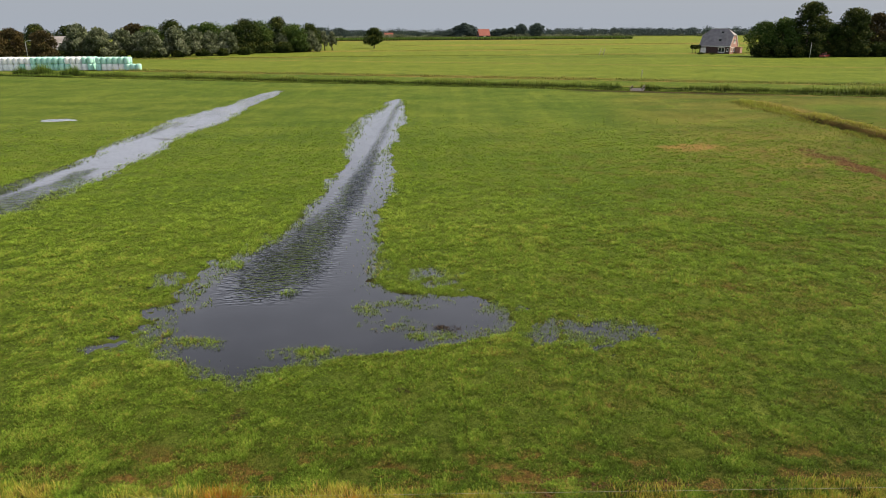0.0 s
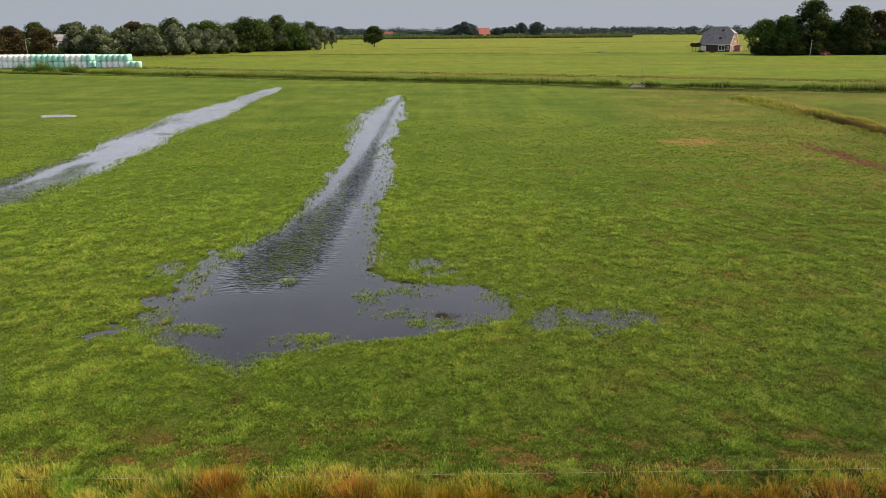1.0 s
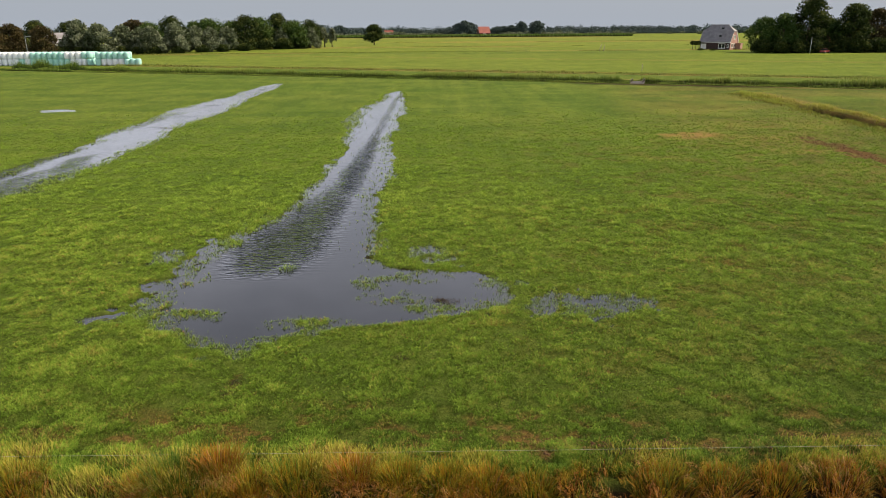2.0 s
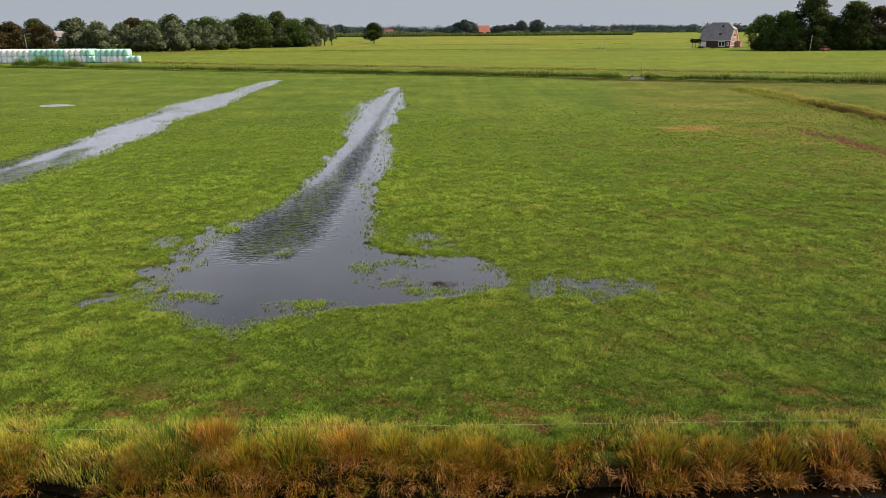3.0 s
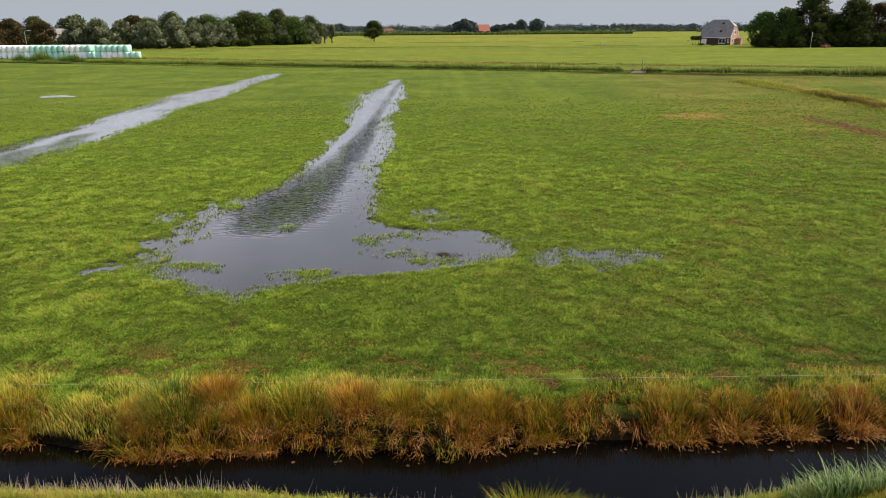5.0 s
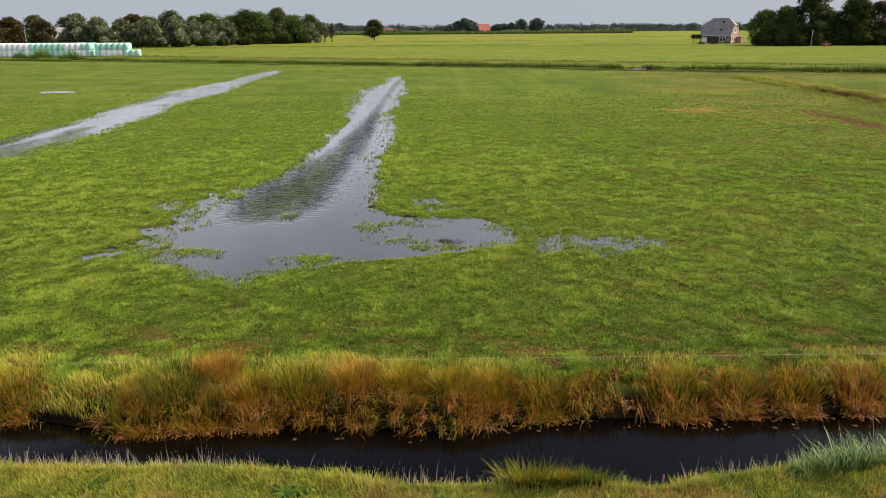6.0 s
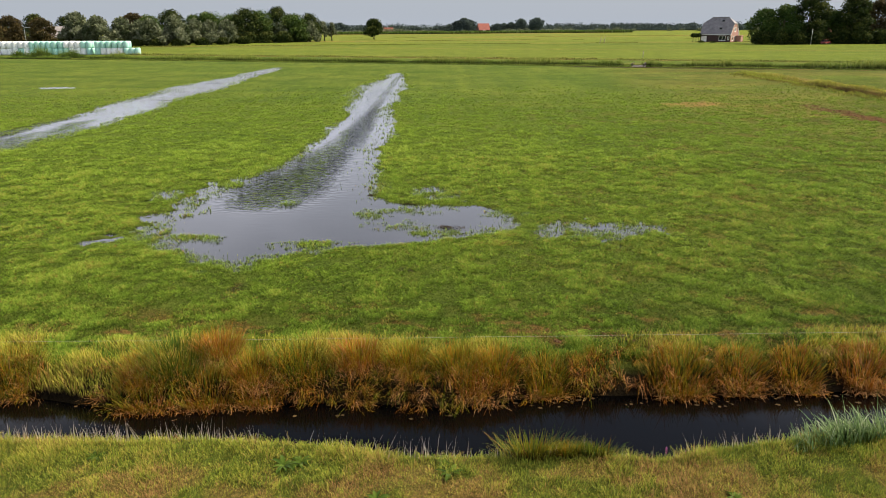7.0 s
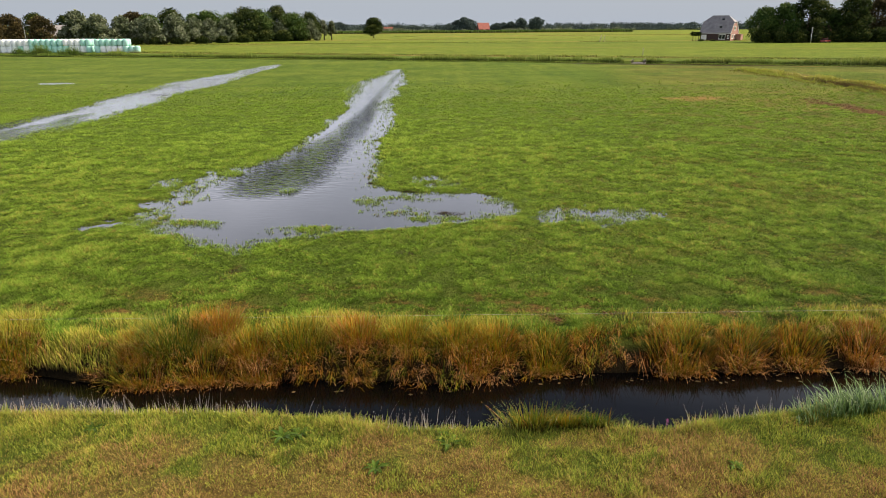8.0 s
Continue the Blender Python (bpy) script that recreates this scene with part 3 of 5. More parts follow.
water_sheet("water_puddle", -17, 9, 18.3, 120.5, WATER_FIELD, 0.25, PUDDLE, "shallow rain puddle lying in the meadow")
water_sheet("water_furrow", -40, -27, 37, 139, WATER_FIELD, 0.5, PUDDLE, "long flooded furrow in the meadow")
water_sheet("water_small_pool", -58, -46, 91, 99, WATER_FIELD, 0.5, PUDDLE, "small distant pool in the meadow")
water_sheet("water_trench", 46.4, 49.4, 54, 94, -0.48, 0.5, DITCH, "thin strip of water in the shallow trench")
water_sheet("water_ditch", -60, 60, 10.6, 15.6, WATER_DITCH, 0.8, DITCH, "dark still water in the near ditch")
far_water = mesh_from("water_far_ditch", [(*(np.array((u * 0.941, -u * 0.338)) + DITCH_N * n), WATER_FAR) for u in (-400, 400) for n in (136.6, 142.4)], [(0, 2, 3, 1)])
tagged(place_mesh("water_far_ditch", far_water, DITCH), "narrow strip of water in the far ditch", "water", kind="structure")


# ---- trees ----
def leaves_on(blobs, size, rng, spread_=0.35, sag=0.0):
    """Leaf sprays scattered over the shells of blobs (centre, radii, count): kite-shaped flakes, each turned its own way."""
    P, tone = [], []
    for (c, r, n) in blobs:
        d = rng.normal(size=(n, 3))
        d /= np.linalg.norm(d, axis=1)[:, None]
        rad = 1 - spread_ * rng.random(n) ** 1.5 + 0.12 * rng.normal(size=n)
        P.append(np.array(c) + d * rad[:, None] * np.array(r))
        # tone climbs towards each clump's top: light from above put into the leaf colour
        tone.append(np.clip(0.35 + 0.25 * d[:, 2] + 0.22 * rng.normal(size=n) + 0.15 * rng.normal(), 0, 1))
    P, tone = np.concatenate(P), np.concatenate(tone)
    n = len(P)
    a = rng.normal(size=(n, 3))
    a[:, 2] -= sag
    a /= np.linalg.norm(a, axis=1)[:, None]
    b = np.cross(a, rng.normal(size=(n, 3)))
    b /= np.linalg.norm(b, axis=1)[:, None] + 1e-9
    s = (size * rng.uniform(0.6, 1.4, n))[:, None]
    verts = np.stack([P - a * s, P + b * s * 0.55, P + a * s, P - b * s * 0.55], 1).reshape(-1, 3)
    k = np.arange(n) * 4
    return verts, np.concatenate([np.stack([k, k + 1, k + 2], 1), np.stack([k, k + 2, k + 3], 1)]), np.repeat(tone, 4)


def make_tree(name, label, tall, wide, stem, leaf, seed, form="round", flakes=4200, size=0.38, group=""):
    """A tree: a tapered trunk with limbs and a crown of small leaf sprays in uneven clumps."""
    rng = np.random.default_rng(seed)
    thing = tagged(new(name), label, "tree", group)
    top = tall * 0.8
    lean = rng.normal(size=2) * 0.03 * tall
    r0 = 0.018 * tall + 0.06
    spine = [(lean[0] * (t ** 1.5) + rng.normal() * 0.05, lean[1] * (t ** 1.5) + rng.normal() * 0.05, t * top) for t in np.linspace(0, 1, 7)]
    wood = [tube(spine, [r0 * 1.35] + [r0 * (1 - 0.85 * t) for t in np.linspace(0.1, 1, 6)], 8)]
    blobs = []
    count = 20 if form == "round" else 17
    for i in range(count):
        t = (i + 0.6) / count
        turn = i * 2.4 + rng.normal() * 0.4
        if form == "round":
            z = stem + (tall - stem) * (0.08 + 0.84 * t)
            reach = wide * 0.5 * math.sin(math.pi * min(1, 0.22 + 0.72 * t)) * rng.uniform(0.45, 0.85)
            r = wide * rng.uniform(0.15, 0.24)
            radii = (r, r, r * rng.uniform(0.65, 0.95))
        else:                                 # upswept plumes, as of willows and poplars in the wind
            z = stem + (tall - stem) * (0.12 + 0.72 * t)
            reach = wide * 0.5 * (1.0 - 0.7 * t) * rng.uniform(0.5, 1.0)
            r = wide * rng.uniform(0.14, 0.2)
            radii = (r, r, (tall - stem) * rng.uniform(0.13, 0.2))
        c = (lean[0] + reach * math.cos(turn), lean[1] + reach * math.sin(turn), z)
        z = min(z, tall - radii[2] * 0.95)
        blobs.append(((c[0], c[1], z), radii, int(flakes / count)))
        if i % 2 == 0:
            start = spine[min(6, max(1, int(6 * min(z, top) / top * 0.7)))]
            mid = ((start[0] + c[0]) / 2 + rng.normal() * 0.15, (start[1] + c[1]) / 2 + rng.normal() * 0.15, (start[2] + z) / 2 + 0.3)
            wood.append(tube([start, mid, (c[0], c[1], z)], [r0 * 0.4, r0 * 0.25, r0 * 0.08], 5))
    blobs.append(((lean[0], lean[1], tall - wide * 0.16), (wide * 0.17, wide * 0.17, wide * 0.16), flakes // count))
    place_mesh("trunk", smooth(mesh_from("trunk", *join(wood))), BARK, thing)
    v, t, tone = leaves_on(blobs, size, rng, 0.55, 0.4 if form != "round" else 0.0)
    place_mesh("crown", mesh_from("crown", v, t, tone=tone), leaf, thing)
    return thing


def plant(source, height_of, spots, seed):
    """Copies of a tree at (x, y, height), each turned and a little wider or slimmer."""
    rng = np.random.default_rng(seed)
    for i, (x, y, tall) in enumerate(spots):
        k = tall / height_of
        wide = k * rng.uniform(0.95, 1.25)
        m = pose(x, y, 0, 0, 0, rng.uniform(0, 360)) @ Matrix.Diagonal((wide, wide, k, 1))
        if i == 0:
            source.matrix_basis = m
        else:
            made = copy_thing(source, pose(0, 0, 0))
            made.matrix_basis = m


E1 = "trees along the farm lane"
plant(make_tree("russet_tree", "broad tree with dull russet-brown leaves behind the bales", 12, 11, 0.3, LEAF_RUSSET, 11, flakes=4500, group=E1),
      12, [(-165.8, 262, 11.4), (-161.5, 270, 11.7), (-147.1, 266, 10.8), (-139.6, 330, 13.2), (-176, 264, 12), (-188, 268, 11)], 1)
plant(make_tree("dark_tree", "tall dark-green broadleaved tree in a dense row", 15, 14, 0.4, LEAF_DARK, 12, flakes=5200, group=E1),
      15, [(-122.1, 330, 14.8), (-193.7, 345, 13.4), (-89.5, 328, 15.0), (-76.4, 338, 15.8), (-63.4, 345, 12.9), (-182.0, 352, 12.6)], 2)
plant(make_tree("green_tree", "mid-green broadleaved tree in a dense row", 13, 14, 0.3, LEAF_MID, 13, flakes=5200, group=E1),
      13, [(-131.3, 322, 12.2), (-106.7, 335, 13.5), (-83.1, 330, 14.0), (-97.5, 332, 12.5), (-70.0, 336, 12.5), (-114, 336, 12.4), (-205, 330, 12)], 3)
plant(make_tree("willow", "silvery grey-green willow with windswept leaves", 11, 9.5, 0.0, LEAF_SILVER, 14, "plume", 5000, 0.40, "willows along the meadow"),
      11, [(-143.4, 285, 13.2), (-134.8, 282, 11.8), (-127.7, 288, 11.2), (-115.6, 285, 10.6), (-107.3, 292, 11.9), (-102.2, 300, 10.5), (-96.9, 303, 10.0),
           (-91.1, 306, 10.1), (-121.0, 290, 10.0), (-68.4, 335, 9.0), (-62.0, 340, 9.6), (-74.0, 331, 8.5)], 4)
plant(make_tree("young_poplar", "slim young tree with a bare stem at the meadow's edge", 9, 4.2, 2.2, LEAF_SILVER, 15, "plume", 2200, 0.32, E1), 9, [(-57.3, 352, 9.2), (-54.0, 354, 8.8)], 5)
plant(make_tree("lone_tree", "lone round dark-green tree on the open meadow", 10.2, 9.2, 1.9, LEAF_DARK, 16, flakes=4200, size=0.36), 10.2, [(-35.6, 380, 10.4)], 6)
plant(make_tree("lane_shrub", "low dense dark-green shrub under the lane trees", 5, 8, 0.0, LEAF_DARK, 22, flakes=3000, size=0.36, group="shrubs along the farm lane"),
      5, [(-198, 320, 5), (-188, 322, 5.4), (-178, 320, 5), (-169, 300, 4.6), (-152, 300, 5), (-146, 322, 5.4), (-137, 316, 5), (-126, 318, 4.8), (-117, 322, 5), (-110, 326, 5), (-101, 324, 4.6), (-93, 322, 5), (-86, 322, 5), (-79, 326, 5), (-72, 328, 4.8), (-66, 334, 4.6), (-149, 281, 3.2), (-141, 279, 3.0), (-134, 280, 2.8), (-127, 284, 3.0), (-120, 283, 2.8), (-113, 284, 3.0), (-106, 289, 2.8), (-99, 297, 3.0), (-92, 301, 3.0), (-85, 309, 3.2)], 12)
E2 = "tall trees round the farmyard"
plant(make_tree("yard_tree", "very tall dark broadleaved tree beside the farmhouse", 18, 12.5, 1.6, LEAF_DARK, 17, flakes=8000, size=0.36, group=E2),
      18, [(130.4, 257, 18.6), (147.6, 258, 16.6), (167.1, 262, 16.5)], 7)
plant(make_tree("yard_edge_tree", "dense green tree with low branches beside the farmyard", 13, 12, 0.4, LEAF_MID, 18, flakes=6000, size=0.34, group=E2),
      13, [(116.8, 262, 12.3), (122.5, 258, 13.4), (141.0, 263, 11.7)], 8)
plant(make_tree("ash_tree", "loose-crowned dark tree with brownish leaves", 15, 11, 1.0, LEAF_RUSSET, 19, flakes=5500, size=0.36, group=E2), 15, [(158.2, 262, 15.0), (153.0, 268, 11.5), (178, 268, 15)], 9)
plant(make_tree("yard_shrub", "low dense dark shrub under the farmyard trees", 5, 6.5, 0.1, LEAF_DARK, 20, flakes=3000, size=0.32, group="shrubs round the farmyard"),
      5, [(115.2, 257, 4.6), (120.5, 254, 5.0), (126.0, 253, 4.8), (131.5, 253, 4.2), (136.0, 256, 4.6), (147.5, 253, 4.6), (153.5, 253, 5.0), (159.0, 254, 5.2), (165, 255, 5), (141.5, 255, 4.8), (144.5, 256, 4.4)], 10)
plant(make_tree("far_tree", "round haze-tinted green tree by a distant farm", 11, 12, 0.8, LEAF_HAZED, 21, flakes=2600, size=0.6, group="trees round distant farms"),
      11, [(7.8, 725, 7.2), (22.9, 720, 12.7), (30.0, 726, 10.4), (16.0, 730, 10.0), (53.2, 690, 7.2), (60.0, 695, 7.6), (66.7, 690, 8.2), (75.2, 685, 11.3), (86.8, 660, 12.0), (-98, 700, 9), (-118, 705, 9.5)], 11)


def far_woods():
    """The low belt of woods along the horizon."""
    rng = np.random.default_rng(31)
    blobs = []
    for x in np.arange(-520, 520, 4.4):
        for deep in (0, 1, 2):
            y = 690 + 30 * deep + 40 * wobble(x, 0, 140, 70 + deep) + rng.normal() * 6
            tall = 4.4 + 0.9 * deep + 2.0 * float(fractal(x, y * 0, 40, 72 + deep)) + rng.normal() * 0.6
            if deep == 0 and wobble(x, 7.0, 60, 75) < -0.05:
                tall *= 0.6
            tall = max(1.5, tall)
            r = rng.uniform(3.0, 6.0)
            blobs.append(((x + rng.normal() * 2, y, tall * 0.48), (r, r, tall * 0.56), 140))
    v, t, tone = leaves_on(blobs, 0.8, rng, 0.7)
    tagged(place_mesh("far_woods", mesh_from("far_woods", v, t, tone=tone), LEAF_HAZED), "low belt of haze-tinted green woods along the horizon", "woods", kind="stuff")


far_woods()


def far_scrub():
    """Low, paler scrub scattered in front of the woods."""
    rng = np.random.default_rng(33)
    blobs = []
    for x in np.arange(-130, 330, 3.0):
        tall = 2.4 + 1.3 * float(fractal(x, 0.0, 22, 78)) + rng.normal() * 0.4
        if tall > 1.6:
            r = rng.uniform(2.0, 3.6)
            blobs.append(((x, 655 + rng.normal() * 7, tall * 0.42), (r, r, tall * 0.6), 90))
    v, t, tone = leaves_on(blobs, 0.6, rng, 0.7)
    tagged(place_mesh("far_scrub", mesh_from("far_scrub", v, t, tone=tone), LEAF_SILVER), "low pale-green scrub in front of distant woods", "scrub", kind="stuff")


far_scrub()


# ---- wrapped bales ----
def bale_mesh(name, seed):
    """A tall round bale in stretch film: bulging side, soft rim, dimpled top and wrinkles."""
    rng = np.random.default_rng(seed)
    profile = ((0.0, 0.0), (0.52, 0.01), (0.63, 0.09), (0.665, 0.4), (0.675, 0.8), (0.665, 1.2), (0.62, 1.5), (0.54, 1.58), (0.27, 1.6), (0.0, 1.59))
    n, verts, tris = 18, [], []
    for r, z in profile:
        for k in range(n):
            w = 2 * math.pi * k / n
            q = r * (1 + 0.018 * rng.normal())
            verts.append((q * math.cos(w), q * math.sin(w), z + 0.012 * rng.normal() * (0 < z < 1.9)))
    for i in range(len(profile) - 1):
        for k in range(n):
            p, q = i * n + k, i * n + (k + 1) % n
            tris += [(p, q, q + n), (p, q + n, p + n)]
    return smooth(mesh_from(name, verts, tris))


BALES = {}
for tint, mat in (("white", WRAP_WHITE), ("mint", WRAP_MINT)):
    for s in range(3):
        me = bale_mesh(tint + "_bale", 50 + s)
        me.materials.append(mat)
        BALES[tint, s] = me


def bale(x, y, z, tint, rng):
    ob = new("silage_bale", BALES[tint, int(rng.integers(3))])
    ob.matrix_basis = pose(x + rng.normal() * 0.02, y + rng.normal() * 0.03, z * 1.17, 0, 0, rng.uniform(0, 360)) @ Matrix.Diagonal((1.2, 1.2, 1.17, 1))
    tagged(ob, tint + " film-wrapped silage bale in a long double stack" if tint == "white" else "mint-green film-wrapped silage bale in a long double stack", "bale", "wrapped silage bales")


bale_rng = np.random.default_rng(5)
for row in range(3):
    for layer in range(2):
        for i in range(40):
            x = -164.0 + i * 1.64 + 0.05 * layer
            if x > -101.6:
                continue
            u = x / 1.075 + bale_rng.normal() * 0.9
            if u < (-110.5 if layer else -113.3) or (not layer and -111.8 < u < -110.2):
                tint = "white"
            elif u < (-100.8 if layer else -100.2):
                tint = "mint"
            else:
                tint = "white" if u < (-97.4 if layer else -96.4) else "mint"
            bale(x, 206.5 + row * 1.64, layer * 1.6, tint, bale_rng)
for layer, cells in enumerate(("mint white white white white mint mint mint", "mint mint mint mint mint mint")):
    for i, tint in enumerate(cells.split()):
        bale(-98.6 + i * 1.64 + 0.1 * layer, 205.0, layer * 1.6, tint, bale_rng)
        if i < 6:
            bale(-98.6 + i * 1.64, 206.7, layer * 1.6, tint, bale_rng)


# ---- the farmhouse ----
def prism(points_low, points_high):
    """A closed block between two loops of corners."""
    bm = bmesh.new()
    a = [bm.verts.new(p) for p in points_low]
    b = [bm.verts.new(p) for p in points_high]
    bm.faces.new(a[::-1])
    bm.faces.new(b)
    for i in range(len(a)):
        j = (i + 1) % len(a)
        bm.faces.new((a[i], a[j], b[j], b[i]))
    bmesh.ops.recalc_face_normals(bm, faces=bm.faces)
    return bm


def window(thing, x, z, wide, tall, parts_x=2, out=0.0, turn=False):
    """A window with a white frame, bars and dark panes, on the front (or, turned, on the right gable)."""
    def put(bm):
        if turn:
            bmesh.ops.transform(bm, matrix=pose(out, 0, 0, 0, 0, 90), verts=bm.verts)
        return bm
    y0 = -0.06
    bm = bmesh.new()
    for a, b, c, d in ((x - wide / 2, x + wide / 2, z, z + 0.14), (x - wide / 2, x + wide / 2, z + tall - 0.14, z + tall)):
        box(bm, a, b, y0, 0.05, c, d)
    for i in range(parts_x + 1):
        c = x - wide / 2 + 0.07 + (wide - 0.14) * i / parts_x
        box(bm, c - 0.07, c + 0.07, y0 - 0.003, 0.047, z + 0.14, z + tall - 0.14)
    w = part("window", put(bm), WHITE, thing, "white-framed window")
    for i in range(parts_x):
        c0 = x - wide / 2 + 0.14 + (wide - 0.14) * i / parts_x
        part("pane", put(box(bmesh.new(), c0, c0 + (wide - 0.14) / parts_x - 0.14, y0 + 0.03, 0.03, z + 0.14, z + tall - 0.14)), PANE, w)
    part("sill", put(box(bmesh.new(), x - wide / 2 - 0.08, x + wide / 2 + 0.08, y0 - 0.08, 0.02, z - 0.1, z - 0.003)), WHITE, w)


def farmhouse():
    W, D, eave, ridge, cut = 12.0, 9.0, 3.45, 9.3, 6.9
    thing = tagged(new("farmhouse"), "brick farmhouse with a huge grey half-hipped tiled roof", "house")
    h = W / 2
    c = (cut - eave) / (ridge - eave) * D / 2
    part("front_wall", box(bmesh.new(), -h, h, 0, 0.3, 0, eave), SHADED_BRICK, thing, "dark brick front wall in shade")
    part("back_wall", box(bmesh.new(), -h, h, D - 0.3, D, 0, eave), SHADED_BRICK, thing)
    for x0, x1 in ((-h, -h + 0.3), (h - 0.3, h)):
        low = [(x0, 0.3, 0), (x0, D - 0.3, 0), (x0, D - 0.3, eave), (x0, D - c, cut - 0.1), (x0, c, cut - 0.1), (x0, 0.3, eave)]
        part("gable_wall", prism(low, [(x1, y, z) for _, y, z in low]), SUNLIT_BRICK, thing, "sunlit pink-brown brick gable")
    o, inset = 0.45, 2.7
    k = (ridge - eave) / (D / 2)
    corners = {"fl": (-h - 0.25, -o, eave - o * k), "fr": (h + 0.25, -o, eave - o * k), "bl": (-h - 0.25, D + o, eave - o * k), "br": (h + 0.25, D + o, eave - o * k),
               "flc": (-h - 0.25, c, cut), "frc": (h + 0.25, c, cut), "blc": (-h - 0.25, D - c, cut), "brc": (h + 0.25, D - c, cut),
               "rl": (-h + inset, D / 2, ridge), "rr": (h - inset, D / 2, ridge)}
    for name, keys in (("roof_front", "fl fr frc rr rl flc"), ("roof_back", "br bl blc rl rr brc"), ("roof_hip", "frc brc rr"), ("roof_hip", "blc flc rl")):
        pts = [corners[q] for q in keys.split()]
        part(name, prism([(x, y, z + 0.02) for x, y, z in pts], [(x, y, z + 0.2) for x, y, z in pts]), SLATE, thing)
    part("ridge_tiles", box(bmesh.new(), -h + inset - 0.1, h - inset + 0.1, D / 2 - 0.14, D / 2 + 0.14, ridge + 0.12, ridge + 0.32, 0.05), SLATE, thing)
    part("gutter", box(bmesh.new(), -h - 0.2, h + 0.2, -o - 0.15, -o, eave - o * k - 0.12, eave - o * k + 0.06), WHITE, thing, "white gutter along the eaves")
    for z in (5.0, 7.9):
        y = (z - eave) / k
        sky_light = box(bmesh.new(), 1.1, 2.0, y - 0.30, y + 0.25, z - 0.1, z + 0.55, 0.03)
        part("roof_window", sky_light, PANE, thing, "small dark roof window")
    part("garage_door", box(bmesh.new(), -5.6, -3.4, -0.05, 0.04, 0.02, 2.25, 0.01), WHITE, thing, "closed white double door")
    window(thing, 2.8, 0.55, 2.6, 1.9, 2)
    window(thing, 5.2, 0.9, 0.7, 1.2, 1)
    for y, z, w, t in ((2.3, 0.7, 1.5, 1.7), (5.0, 0.7, 1.5, 1.7), (7.6, 0.7, 1.2, 1.7), (4.7, 4.0, 2.2, 1.6)):
        window(thing, y, z, w, t, 2, h, True)
    for y0, y1 in ((c, -o), (D - c, D + o)):
        z1 = eave - o * k
        low = [(h + 0.02, y0, cut - 0.02), (h + 0.02, y1, z1 - 0.02), (h + 0.02, y1, z1 - 0.34), (h + 0.02, y0, cut - 0.34)]
        part("verge_board", prism(low, [(h + 0.24, y, z) for _, y, z in low]), WHITE, thing, "white verge board")
    part("porch", box(box(bmesh.new(), h, h + 2.2, 5.9, 8.6, 0, 2.3), h - 0.003, h + 2.4, 5.7, 8.8, 2.3, 2.45), SUNLIT_BRICK, thing, "low brick porch at the gable")
    thing.matrix_basis = pose(110.0, 289.0, 0, 0, 0, -40)
    return thing


farmhouse()
plant(make_tree("pollard_tree", "small clipped round tree on a bare stem", 3.4, 2.0, 2.0, LEAF_DARK, 23, flakes=700, size=0.2, group="clipped trees by the house"), 3.4, [(101.5, 290, 3.4), (102.9, 290.5, 3.3), (104.2, 291, 3.4)], 12)
hedge = make_tree("garden_hedge", "low clipped dark hedge in front of the house", 1.0, 3.0, 0.05, LEAF_DARK, 24, flakes=900, size=0.2, group="garden hedges")
plant(hedge, 1.0, [(102.5, 283, 0.7), (106, 280.5, 0.6), (121, 276, 1.2), (124, 276, 1.2)], 13)


def far_barn(name, label, x, y, turn, W, D, eave, ridge, wall, roof):
    """A plain distant farm building with walls, a gabled roof, a door and a window."""
    thing = tagged(new(name), label, "house")
    part("wall", box(bmesh.new(), -W / 2, W / 2, -D / 2, D / 2, 0, eave), wall, thing)
    for s in (-1, 1):
        pts = [(-W / 2 - 0.4, s * (D / 2 + 0.5), eave - 0.3), (W / 2 + 0.4, s * (D / 2 + 0.5), eave - 0.3), (W / 2 + 0.4, 0, ridge), (-W / 2 - 0.4, 0, ridge)]
        part("roof", prism(pts, [(a, b, c + 0.25) for a, b, c in pts]), roof, thing)
    for s in (-1, 1):
        low = [(s * W / 2, -D / 2, eave), (s * W / 2, D / 2, eave), (s * W / 2, 0, ridge)]
        part("gable", prism(low, [(a - s * 0.3, b, c) for a, b, c in low]), wall, thing)
    part("door", box(bmesh.new(), -1.2, 1.2, -D / 2 - 0.05, -D / 2 + 0.05, 0, 2.3), WHITE, thing)
    for c in (-W * 0.3, W * 0.3):
        part("window", box(bmesh.new(), c - 0.6, c + 0.6, -D / 2 - 0.05, -D / 2 + 0.05, 1.0, 2.2), PANE, thing)
    thing.matrix_basis = pose(x, y, 0, 0, 0, turn)
    return thing


far_barn("red_roofed_farm", "distant farmhouse with a bright red tiled roof", 37.2, 640, 12, 9.5, 8, 2.0, 7.2, SHADED_BRICK, RED_TILE)
far_barn("red_roofed_barn", "distant barn with a low red roof", -50.5, 690, 5, 8, 6, 1.6, 4.0, TIMBER, RED_TILE)
far_barn("grey_barn", "grey barn half hidden between trees", -181.5, 345, 35, 14, 10, 3.0, 7.5, WHITE, SLATE)
far_barn("yard_shed", "small farmyard shed with a red roof among the trees", 146.0, 275, -20, 8, 6, 2.4, 5.0, SHADED_BRICK, RED_TILE)


